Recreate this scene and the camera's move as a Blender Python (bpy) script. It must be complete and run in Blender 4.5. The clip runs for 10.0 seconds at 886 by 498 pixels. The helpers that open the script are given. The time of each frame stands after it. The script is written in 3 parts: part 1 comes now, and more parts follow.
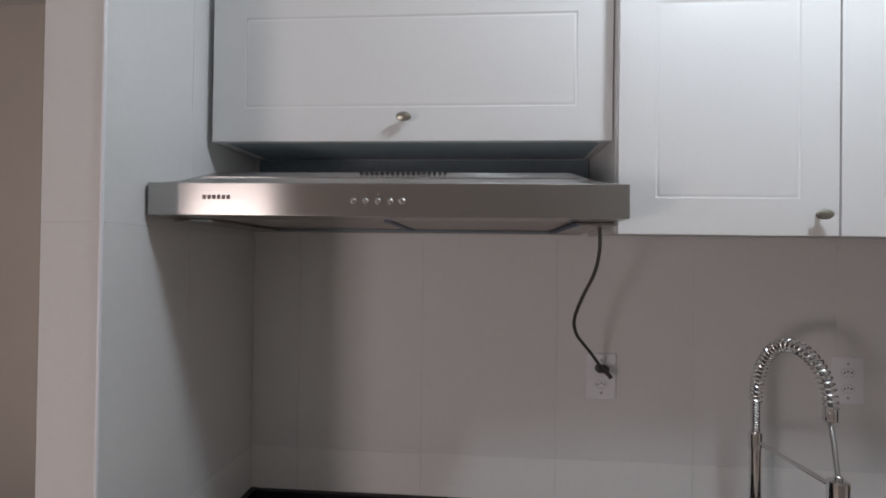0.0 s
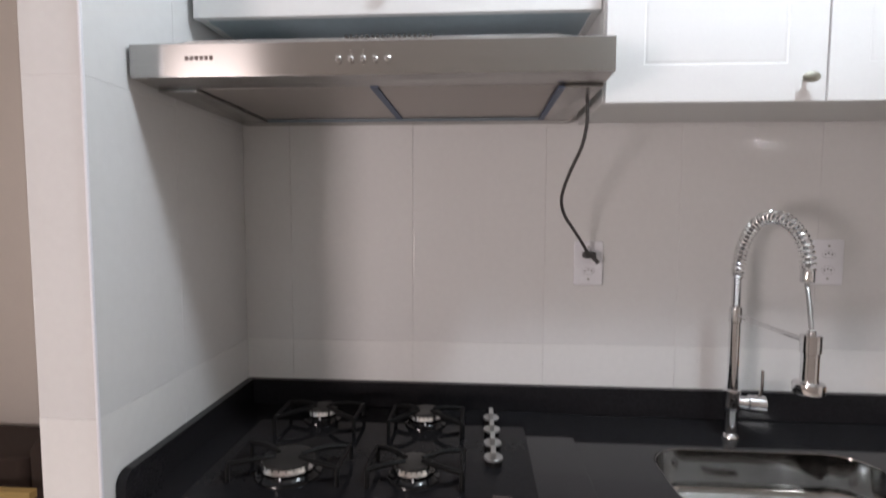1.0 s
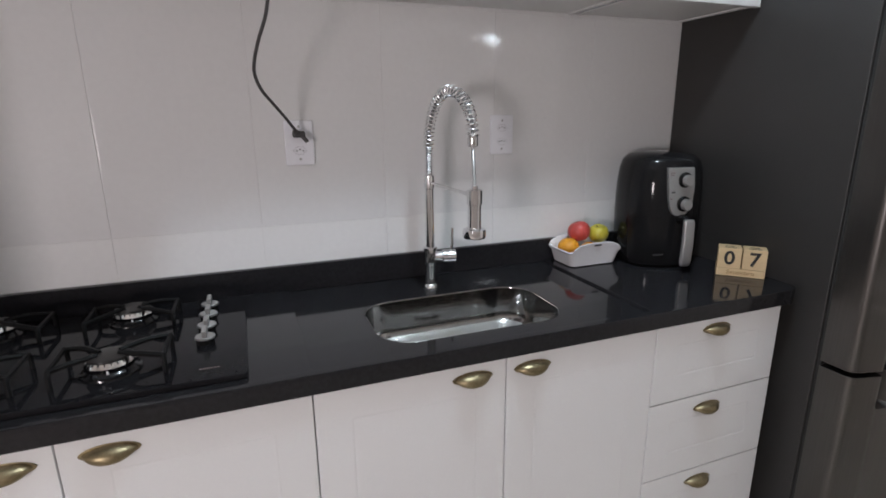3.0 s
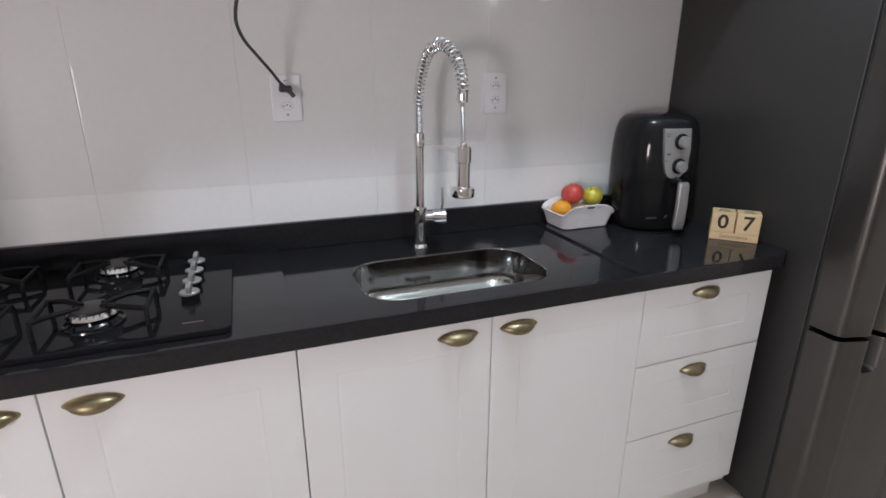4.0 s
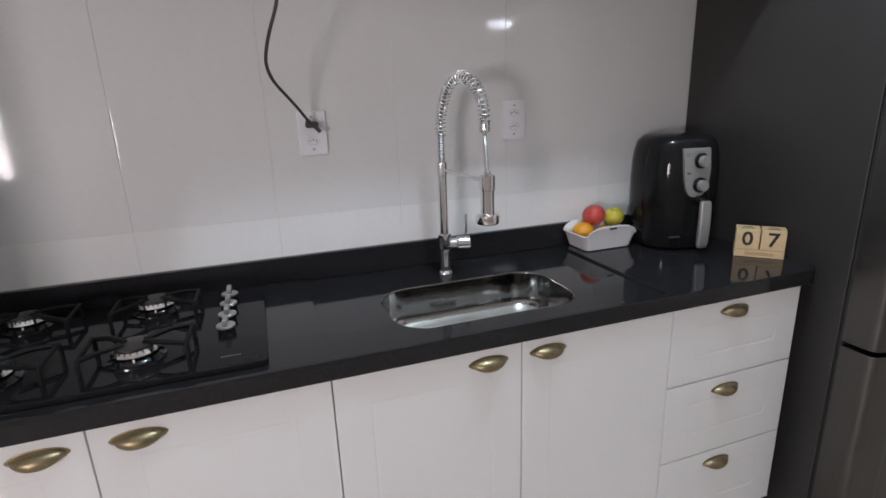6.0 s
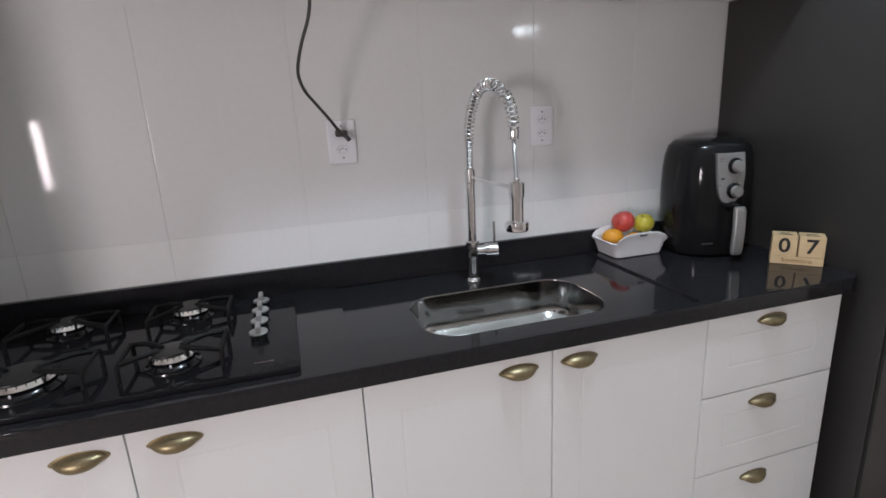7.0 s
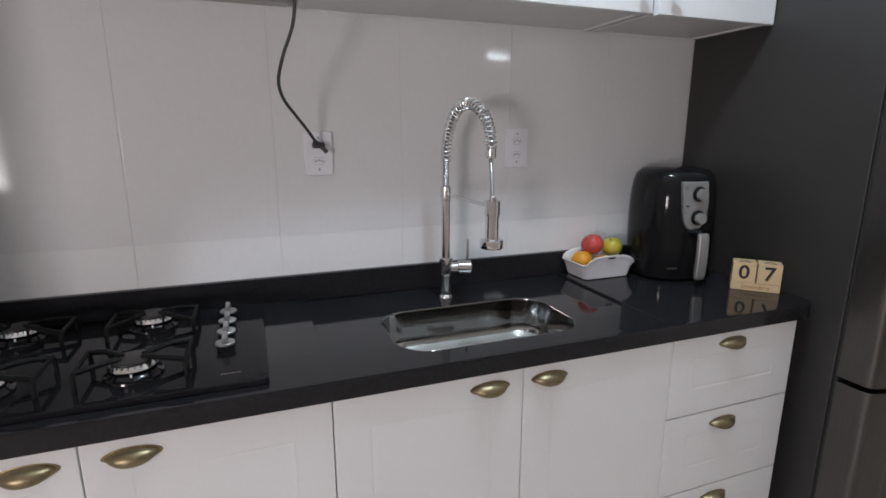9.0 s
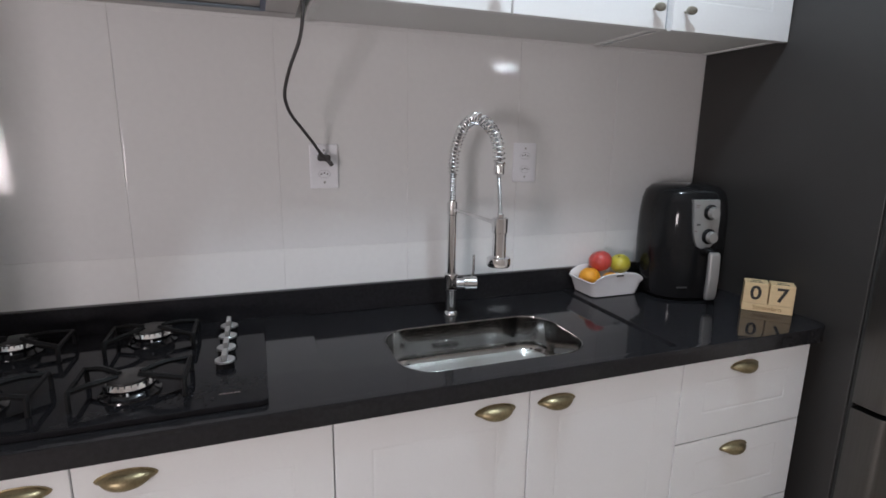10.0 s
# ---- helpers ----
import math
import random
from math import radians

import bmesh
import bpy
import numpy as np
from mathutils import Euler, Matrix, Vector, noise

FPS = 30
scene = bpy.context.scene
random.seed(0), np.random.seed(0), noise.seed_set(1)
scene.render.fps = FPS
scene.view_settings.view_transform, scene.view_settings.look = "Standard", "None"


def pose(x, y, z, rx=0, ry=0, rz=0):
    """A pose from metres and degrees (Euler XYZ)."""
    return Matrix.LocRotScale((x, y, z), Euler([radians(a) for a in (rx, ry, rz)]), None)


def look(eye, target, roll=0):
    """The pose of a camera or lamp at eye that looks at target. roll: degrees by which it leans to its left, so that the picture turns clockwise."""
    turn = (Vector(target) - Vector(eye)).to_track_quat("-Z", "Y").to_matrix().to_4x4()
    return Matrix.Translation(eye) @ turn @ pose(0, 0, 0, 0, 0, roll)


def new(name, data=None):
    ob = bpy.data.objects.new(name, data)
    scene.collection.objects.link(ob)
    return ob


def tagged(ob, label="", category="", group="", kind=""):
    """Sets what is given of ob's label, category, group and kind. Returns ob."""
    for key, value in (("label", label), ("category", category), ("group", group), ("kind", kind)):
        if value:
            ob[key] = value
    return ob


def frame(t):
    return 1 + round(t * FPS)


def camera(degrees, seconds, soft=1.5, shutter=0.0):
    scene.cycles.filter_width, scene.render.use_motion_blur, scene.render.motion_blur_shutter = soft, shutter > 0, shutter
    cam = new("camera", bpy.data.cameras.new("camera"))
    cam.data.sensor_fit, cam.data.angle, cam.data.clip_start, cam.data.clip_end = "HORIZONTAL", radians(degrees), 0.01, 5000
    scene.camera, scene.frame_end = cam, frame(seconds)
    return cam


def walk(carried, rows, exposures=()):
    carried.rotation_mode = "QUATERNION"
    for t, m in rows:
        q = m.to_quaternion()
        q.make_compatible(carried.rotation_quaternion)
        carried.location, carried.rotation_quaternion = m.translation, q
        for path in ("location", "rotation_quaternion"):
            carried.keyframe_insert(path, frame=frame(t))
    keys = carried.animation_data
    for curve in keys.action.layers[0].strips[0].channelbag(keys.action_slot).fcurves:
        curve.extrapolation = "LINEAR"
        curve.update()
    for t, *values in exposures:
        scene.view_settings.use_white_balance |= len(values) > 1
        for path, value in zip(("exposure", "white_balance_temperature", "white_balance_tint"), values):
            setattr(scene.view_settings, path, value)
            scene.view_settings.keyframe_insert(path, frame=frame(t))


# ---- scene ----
cam = camera(81.2, 10.0, soft=1.65, shutter=0.3)
PATH = [
    (0, (0.679, -1.433, 1.642), (0.522, 0.56, 1.661), 0.8),
    (0.5, (0.695, -1.441, 1.553), (0.537, 0.552, 1.547), 0.8),
    (0.7, (0.686, -1.453, 1.509), (0.54, 0.542, 1.478), 0.9),
    (1, (0.697, -1.447, 1.46), (0.56, 0.543, 1.313), 0.2),
    (1.2, (0.709, -1.459, 1.427), (0.583, 0.521, 1.177), -0.0),
    (1.5, (0.718, -1.461, 1.423), (0.714, 0.516, 1.118), -0.8),
    (1.7, (0.715, -1.486, 1.405), (0.885, 0.486, 1.118), -0.5),
    (2, (0.748, -1.481, 1.419), (1.037, 0.472, 1.1), -0.4),
    (2.2, (0.767, -1.49, 1.403), (1.238, 0.42, 1.046), -0.1),
    (2.5, (0.826, -1.498, 1.423), (1.394, 0.351, 0.913), -1.1),
    (2.7, (0.833, -1.52, 1.41), (1.51, 0.295, 0.914), -1.0),
    (3, (0.848, -1.517, 1.392), (1.537, 0.292, 0.887), -0.5),
    (3.2, (0.863, -1.514, 1.371), (1.508, 0.301, 0.835), 0.2),
    (4.3, (0.882, -1.531, 1.367), (1.56, 0.242, 0.736), -0.0),
    (4.5, (0.874, -1.539, 1.389), (1.526, 0.246, 0.767), -0.2),
    (4.8, (0.868, -1.55, 1.394), (1.502, 0.256, 0.814), -1.2),
    (5, (0.866, -1.54, 1.39), (1.5, 0.269, 0.818), -1.5),
    (5.2, (0.856, -1.532, 1.388), (1.495, 0.278, 0.827), -1.6),
    (6.3, (0.844, -1.523, 1.39), (1.466, 0.299, 0.848), -2.3),
    (6.5, (0.832, -1.517, 1.386), (1.44, 0.312, 0.854), -2.0),
    (7, (0.835, -1.521, 1.391), (1.381, 0.332, 0.873), -2.9),
    (7.5, (0.849, -1.524, 1.397), (1.51, 0.296, 0.894), -3.5),
    (7.7, (0.863, -1.531, 1.403), (1.542, 0.283, 0.904), -3.8),
    (8, (0.859, -1.53, 1.396), (1.564, 0.279, 0.914), -3.1),
    (8.5, (0.845, -1.533, 1.402), (1.547, 0.28, 0.934), -1.7),
    (9, (0.813, -1.519, 1.381), (1.49, 0.309, 0.935), 0.0),
    (9.5, (0.819, -1.507, 1.392), (1.486, 0.326, 0.95), 0.5),
    (10, (0.818, -1.488, 1.399), (1.484, 0.351, 0.98), 0.8),
]
walk(cam, [(t, look(eye, target, roll)) for t, eye, target, roll in PATH],
     exposures=[(0.0, -0.82, 6500, 12), (0.5, -0.40, 6500, 12), (1.0, 0.15, 6500, 12), (1.5, 0.38, 6500, 12), (2.0, 0.22, 6350, 10), (2.5, 0.23, 6250, 9), (3.0, 0.16, 6150, 9), (4.5, 0.39, 6120, 9), (5.0, 0.12, 6100, 9), (6.5, 0.22, 6100, 9), (7.0, 0.24, 6100, 9), (8.0, 0.06, 6100, 9), (9.0, 0.07, 6100, 9), (10.0, 0.1, 6100, 9)])

# ---- world and lights ----
world = bpy.data.worlds.new("dim_room_air")
scene.world = world
world.use_nodes = True
world.node_tree.nodes["Background"].inputs[0].default_value = (0.75, 0.8, 0.9, 1)
world.node_tree.nodes["Background"].inputs[1].default_value = 0.05


def area_lamp(name, m, sx, sy, watts, colour, shape="RECTANGLE"):
    data = bpy.data.lights.new(name, "AREA")
    data.shape, data.size, data.size_y, data.energy, data.color = shape, sx, sy, watts, colour
    ob = new(name, data)
    ob.matrix_world = m
    return ob


def bulb(name, place, radius, watts, colour):
    data = bpy.data.lights.new(name, "POINT")
    data.shadow_soft_size, data.energy, data.color = radius, watts, colour
    ob = new(name, data)
    ob.location = place
    return ob


# the cool ceiling globe over the worktop, the low warm window of the neighbouring space, the lamp across the room
bulb("ceiling_lamp_light", (1.42, -0.88, 2.72), 0.09, 42, (0.825, 0.93, 1.0))
area_lamp("hall_window_light", look((-1.15, -3.10, 1.20), (0.7, 0, 1.2)), 0.54, 0.50, 31, (1.0, 0.87, 0.845))
area_lamp("wall_lamp_light", look((2.99, -2.93, 2.03), (1.6, 0, 1.6)), 0.20, 0.022, 1.0, (0.97, 0.98, 1.0))


# ---- materials ----
def material(name, colour, rough, metal=0.0, grain=200.0, vary=0.06, bump=0.0, coarse=4.0, stretch=(1, 1, 1), per_object=0.0,
             rough_vary=0.08, coat=0.0, bump_scale=None, spec=0.5, aniso=0.0):
    """A surface with colour variation at two scales, uneven gloss and fine relief, in world metres."""
    m = bpy.data.materials.new(name)
    m.use_nodes = True
    nodes, links = m.node_tree.nodes, m.node_tree.links
    p = nodes["Principled BSDF"]
    p.inputs["Metallic"].default_value = metal
    p.inputs["Coat Weight"].default_value = coat
    p.inputs["Coat Roughness"].default_value = 0.05
    p.inputs["Specular IOR Level"].default_value = spec
    if aniso:
        p.inputs["Anisotropic"].default_value = aniso
        p.inputs["Anisotropic Rotation"].default_value = 0.25
        tangent = nodes.new("ShaderNodeTangent")
        tangent.direction_type, tangent.axis = "RADIAL", "Z"
        links.new(tangent.outputs["Tangent"], p.inputs["Tangent"])
    geo = nodes.new("ShaderNodeNewGeometry")
    warp = nodes.new("ShaderNodeMapping")
    warp.inputs["Scale"].default_value = stretch
    links.new(geo.outputs["Position"], warp.inputs["Vector"])
    fine, broad = nodes.new("ShaderNodeTexNoise"), nodes.new("ShaderNodeTexNoise")
    fine.inputs["Scale"].default_value, broad.inputs["Scale"].default_value = grain, coarse
    fine.inputs["Detail"].default_value, broad.inputs["Detail"].default_value = 3, 4
    for n in (fine, broad):
        links.new(warp.outputs["Vector"], n.inputs["Vector"])
    both = nodes.new("ShaderNodeMath")
    both.operation = "ADD"
    links.new(fine.outputs["Fac"], both.inputs[0])
    links.new(broad.outputs["Fac"], both.inputs[1])
    last = both
    if per_object:
        info, more = nodes.new("ShaderNodeObjectInfo"), nodes.new("ShaderNodeMath")
        more.operation, more.inputs[1].default_value = "MULTIPLY_ADD", per_object
        links.new(info.outputs["Random"], more.inputs[0])
        links.new(both.outputs[0], more.inputs[2])
        last = more
    span = nodes.new("ShaderNodeMapRange")
    span.inputs["From Min"].default_value, span.inputs["From Max"].default_value = 0.6, 1.4 + per_object
    links.new(last.outputs[0], span.inputs["Value"])
    mix = nodes.new("ShaderNodeMix")
    mix.data_type = "RGBA"
    mix.inputs["A"].default_value = (*[max(0.0, c * (1 - vary)) for c in colour], 1)
    mix.inputs["B"].default_value = (*[min(1.0, c * (1 + vary)) for c in colour], 1)
    links.new(span.outputs["Result"], mix.inputs["Factor"])
    links.new(mix.outputs["Result"], p.inputs["Base Color"])
    gloss = nodes.new("ShaderNodeMapRange")
    gloss.inputs["From Min"].default_value, gloss.inputs["From Max"].default_value = 0.3, 0.7
    gloss.inputs["To Min"].default_value, gloss.inputs["To Max"].default_value = max(0.01, rough * (1 - rough_vary)), min(1, rough * (1 + 2 * rough_vary))
    links.new(broad.outputs["Fac"], gloss.inputs["Value"])
    links.new(gloss.outputs["Result"], p.inputs["Roughness"])
    if bump:
        b = nodes.new("ShaderNodeBump")
        b.inputs["Strength"].default_value, b.inputs["Distance"].default_value = bump, 0.002
        source = fine
        if bump_scale:
            source = nodes.new("ShaderNodeTexNoise")
            source.inputs["Scale"].default_value, source.inputs["Detail"].default_value = bump_scale, 2
            links.new(warp.outputs["Vector"], source.inputs["Vector"])
        links.new(source.outputs["Fac"], b.inputs["Height"])
        links.new(b.outputs["Normal"], p.inputs["Normal"])
    return m


TILE = material("glazed_tile", (0.765, 0.765, 0.765), 0.06, grain=60, vary=0.03, bump=0.09, coarse=2.5, per_object=0.15, bump_scale=11, spec=0.32)
TILE_WHITE = material("whiter_glazed_tile", (0.83, 0.83, 0.825), 0.06, grain=60, vary=0.03, bump=0.09, coarse=2.5, per_object=0.15, bump_scale=11, spec=0.32)
GROUT = material("grout", (0.84, 0.84, 0.83), 0.9, grain=400, vary=0.08, bump=0.2)
PAINT = material("wall_paint", (0.79, 0.735, 0.685), 0.7, grain=250, vary=0.04, bump=0.1)
CEILING = material("ceiling_paint", (0.80, 0.80, 0.79), 0.8, grain=250, vary=0.03, bump=0.1)
WALL_BROWN = material("brown_wall_paint", (0.52, 0.46, 0.42), 0.7, grain=250, vary=0.05, bump=0.1)
FLOOR = material("floor_tile", (0.58, 0.53, 0.47), 0.3, grain=80, vary=0.08, per_object=0.2)
LACQUER = material("white_lacquer", (0.79, 0.795, 0.80), 0.38, grain=140, vary=0.015, bump=0.03, coarse=3, bump_scale=90)
CARCASS = material("white_board", (0.74, 0.74, 0.73), 0.5, grain=160, vary=0.02)
FILM = material("blue_film", (0.085, 0.115, 0.19), 0.5, grain=90, vary=0.15)
GRANITE = material("black_granite", (0.0180, 0.0176, 0.0196), 0.06, grain=900, vary=0.3, coarse=120, rough_vary=0.1, spec=0.23)
GLASS = material("black_glass", (0.013, 0.0125, 0.014), 0.05, grain=90, vary=0.2, spec=0.06)
IRON = material("black_enamel", (0.009, 0.0088, 0.009), 0.55, grain=400, vary=0.3, bump=0.15, spec=0.10)
CAP = material("satin_black_enamel", (0.020, 0.019, 0.0185), 0.34, grain=300, vary=0.2, bump=0.05, spec=0.3)
CUP = material("gloss_black_enamel", (0.006, 0.006, 0.007), 0.14, grain=300, vary=0.2, spec=0.4)
ALLOY = material("cast_alloy", (0.82, 0.81, 0.80), 0.13, metal=1.0, grain=300, vary=0.12, bump=0.1)
PANEL = material("silver_panel", (0.36, 0.36, 0.355), 0.42, metal=0.6, grain=300, vary=0.08)
SATIN = material("satin_silver", (0.43, 0.43, 0.425), 0.38, metal=0.7, grain=300, vary=0.08)
CHROME = material("chrome", (0.78, 0.78, 0.79), 0.09, metal=1.0, grain=80, vary=0.06)
STEEL = material("brushed_steel", (0.43, 0.42, 0.41), 0.22, metal=1.0, grain=260, vary=0.07, bump=0.02, stretch=(0.03, 1, 1), coarse=3, aniso=1.0)
FILTER = material("filter_mesh", (0.42, 0.39, 0.37), 0.42, metal=0.8, grain=300, vary=0.15, bump=0.2)
# one steel bowl in two tones: floor lightened as lit, sides darkened as shaded
SINK_LIT = material("satin_lit_sink_floor", (0.70, 0.695, 0.685), 0.24, metal=0.6, grain=300, vary=0.1, bump=0.06, stretch=(0.05, 1, 1))
SINK_SHADED = material("shaded_sink_steel", (0.34, 0.333, 0.327), 0.075, metal=1.0, grain=240, vary=0.08, bump=0.05, stretch=(0.05, 1, 1))
FRIDGE_SIDE = material("graphite_side", (0.037, 0.0352, 0.0338), 0.40, metal=0.2, grain=500, vary=0.12, bump=0.08)
FRIDGE_DOOR = material("dark_brushed_steel", (0.12, 0.115, 0.111), 0.29, metal=1.0, grain=260, vary=0.1, bump=0.08, stretch=(1, 1, 0.03))
SEAL = material("rubber_seal", (0.02, 0.02, 0.02), 0.7, grain=200, vary=0.2)
BRASS = material("antique_brass", (0.28, 0.232, 0.140), 0.38, metal=1.0, grain=180, vary=0.25, bump=0.06, coarse=30)
NICKEL = material("aged_nickel", (0.46, 0.45, 0.39), 0.34, metal=1.0, grain=180, vary=0.15, coarse=30)
PLASTIC = material("white_plastic", (0.86, 0.865, 0.91), 0.3, grain=200, vary=0.02)
HOLE = material("dark_hole", (0.05, 0.05, 0.05), 0.8, grain=200, vary=0.1)
CORD = material("dark_cord", (0.050, 0.047, 0.047), 0.5, grain=300, vary=0.15)
FRYER = material("gloss_black_plastic", (0.010, 0.010, 0.0108), 0.08, grain=250, vary=0.2, spec=0.22)
CERAMIC = material("white_ceramic", (0.82, 0.82, 0.84), 0.18, grain=120, vary=0.02)
APPLE_RED = material("red_apple_skin", (0.52, 0.07, 0.06), 0.3, grain=60, vary=0.35, stretch=(1, 1, 0.3), coarse=25)
APPLE_GREEN = material("yellow_green_apple_skin", (0.52, 0.46, 0.05), 0.3, grain=60, vary=0.2, coarse=25)
ORANGE = material("orange_peel", (0.75, 0.33, 0.02), 0.42, grain=500, vary=0.1, bump=0.4)
STALK = material("brown_stalk", (0.10, 0.06, 0.03), 0.7, grain=300, vary=0.2)
PINE = material("pale_pine", (0.66, 0.49, 0.28), 0.55, grain=160, vary=0.16, bump=0.1, stretch=(0.15, 0.15, 1.5), per_object=0.2)
INK = material("black_print", (0.015, 0.013, 0.012), 0.6, grain=200, vary=0.1)
BURNT = material("burnt_lettering", (0.30, 0.16, 0.06), 0.7, grain=200, vary=0.1)
GREY_PRINT = material("grey_print", (0.16, 0.12, 0.11), 0.5, grain=200, vary=0.1)
# flat grey that stands in for the shade round the socket faces
SOCKET_SHADE = material("socket_shade_grey", (0.50, 0.50, 0.53), 0.5, grain=200, vary=0.05)
WIRE = material("bright_wire", (0.86, 0.86, 0.86), 0.24, metal=1.0, grain=200, vary=0.05)
HOSE = material("grey_rubber_hose", (0.20, 0.20, 0.20), 0.4, grain=300, vary=0.08)
BRAID = material("grey_hose", (0.46, 0.46, 0.46), 0.32, metal=0.8, grain=300, vary=0.08)
UNDER_GREY = material("blue_grey_board", (0.44, 0.52, 0.57), 0.45, grain=60, vary=0.08)
BACKING = material("dark_blue_sheet", (0.20, 0.25, 0.29), 0.5, grain=60, vary=0.12)
OCHRE = material("yellow_painted_wood", (0.55, 0.40, 0.15), 0.6, grain=120, vary=0.2, bump=0.1, stretch=(0.2, 1, 1))
UPHOLSTERY = material("dark_brown_fabric", (0.05, 0.035, 0.03), 0.9, grain=300, vary=0.2, bump=0.3)


# ---- mesh helpers ----
def soften(me, limit=40):
    """Area-weighted normals across edges flatter than the limit, so that flat faces stay flat beside rounded edges."""
    count = len(me.polygons)
    normals, areas = np.empty(count * 3, np.float32), np.empty(count, np.float32)
    me.polygons.foreach_get("normal", normals)
    me.polygons.foreach_get("area", areas)
    normals = normals.reshape(-1, 3)
    corner = np.empty(len(me.loops), np.int32)
    me.loops.foreach_get("vertex_index", corner)
    totals = np.empty(count, np.int32)
    me.polygons.foreach_get("loop_total", totals)
    face = np.repeat(np.arange(count), totals)
    round_vert = [[] for _ in me.vertices]
    for v, f in zip(corner.tolist(), face.tolist()):
        round_vert[v].append(f)
    out, edge = [], math.cos(radians(limit))
    for v, f in zip(corner.tolist(), face.tolist()):
        near = round_vert[v]
        pick = [g for g in near if normals[g] @ normals[f] > edge]
        n = (normals[pick] * areas[pick, None]).sum(0)
        size = float(np.linalg.norm(n))
        out.append(tuple((n / size).tolist()) if size > 1e-12 else tuple(normals[f].tolist()))
    me.normals_split_custom_set(out)


def mesh_of(bm, mat, smooth=False):
    bmesh.ops.recalc_face_normals(bm, faces=bm.faces)
    me = bpy.data.meshes.new("mesh")
    bm.to_mesh(me)
    bm.free()
    me.materials.append(mat)
    if smooth:
        me.polygons.foreach_set("use_smooth", [True] * len(me.polygons))
        soften(me)
    return me


def part(name, bm, mat, parent=None, label="", smooth=True):
    """One mesh object under a thing or a part."""
    ob = new(name, mesh_of(bm, mat, smooth))
    if parent:
        ob.parent = parent
        ob.matrix_parent_inverse = Matrix.Identity(4)
    return tagged(ob, label)


def thing(name, label, category, group="", m=None):
    """An Empty at the base of a thing; its parts are children."""
    ob = tagged(new(name), label, category, group)
    ob.empty_display_size = 0.02
    if m is not None:
        ob.matrix_world = m
    return ob


def structure(ob):
    return tagged(ob, kind="structure")


def box(x0, y0, z0, x1, y1, z1, bevel=0.0, seg=2, bm=None):
    own = bmesh.new()
    bmesh.ops.create_cube(own, size=1.0, matrix=Matrix.Translation(((x0 + x1) / 2, (y0 + y1) / 2, (z0 + z1) / 2)) @ Matrix.Diagonal((x1 - x0, y1 - y0, z1 - z0, 1)))
    if bevel:
        bmesh.ops.bevel(own, geom=own.edges[:], offset=bevel, segments=seg, profile=0.5, affect="EDGES")
    if bm is None:
        return own
    return join(bm, own)


def join(bm, other, m=None):
    me = bpy.data.meshes.new("joined")
    if m is not None:
        other.transform(m)
    other.to_mesh(me)
    other.free()
    bm.from_mesh(me)
    bpy.data.meshes.remove(me)
    return bm


def loft(rings, close_first=True, close_last=True, cyclic=False):
    """Rings of equally many points, joined into one skin."""
    bm = bmesh.new()
    rows = [[bm.verts.new(p) for p in ring] for ring in rings]
    count = len(rows[0])
    pairs = list(zip(rows, rows[1:])) + ([(rows[-1], rows[0])] if cyclic else [])
    for a, b in pairs:
        for i in range(count):
            j = (i + 1) % count
            bm.faces.new((a[i], a[j], b[j], b[i]))
    if close_first and not cyclic:
        bm.faces.new(rows[0][::-1])
    if close_last and not cyclic:
        bm.faces.new(rows[-1])
    return bm


def lathe(profile, n=24, m=None, sx=1.0, sy=1.0):
    """Profile of (radius, height), turned round z."""
    rings = [[(r * sx * math.cos(2 * math.pi * i / n), r * sy * math.sin(2 * math.pi * i / n), z) for i in range(n)] for r, z in profile]
    bm = loft(rings)
    if m is not None:
        bm.transform(m)
    return bm


def tube(points, radius, n=8, bm=None, smooth_steps=0):
    """A round bar along points; smooth_steps rounds the way between them."""
    pts = [Vector(p) for p in points]
    if smooth_steps:
        fine = []
        for i in range(len(pts) - 1):
            a, b, c, d = pts[max(i - 1, 0)], pts[i], pts[i + 1], pts[min(i + 2, len(pts) - 1)]
            for k in range(smooth_steps):
                u = k / smooth_steps
                fine.append(0.5 * (2 * b + (c - a) * u + (2 * a - 5 * b + 4 * c - d) * u * u + (3 * b - a - 3 * c + d) * u ** 3))
        pts = fine + [pts[-1]]
    rings, side = [], None
    for i, p in enumerate(pts):
        ahead = (pts[min(i + 1, len(pts) - 1)] - pts[max(i - 1, 0)]).normalized()
        if side is None:
            side = ahead.orthogonal().normalized()
        side = (side - ahead * side.dot(ahead)).normalized()
        up = ahead.cross(side)
        rings.append([p + radius * (math.cos(2 * math.pi * k / n) * side + math.sin(2 * math.pi * k / n) * up) for k in range(n)])
    own = loft(rings)
    return own if bm is None else join(bm, own)


def rounded(x0, y0, x1, y1, r, seg=6):
    """The outline of a rectangle with round corners, in order."""
    out = []
    for cx, cy, a in ((x1 - r, y1 - r, 0), (x0 + r, y1 - r, 90), (x0 + r, y0 + r, 180), (x1 - r, y0 + r, 270)):
        for k in range(seg + 1):
            t = radians(a + 90 * k / seg)
            out.append((cx + r * math.cos(t), cy + r * math.sin(t)))
    return out


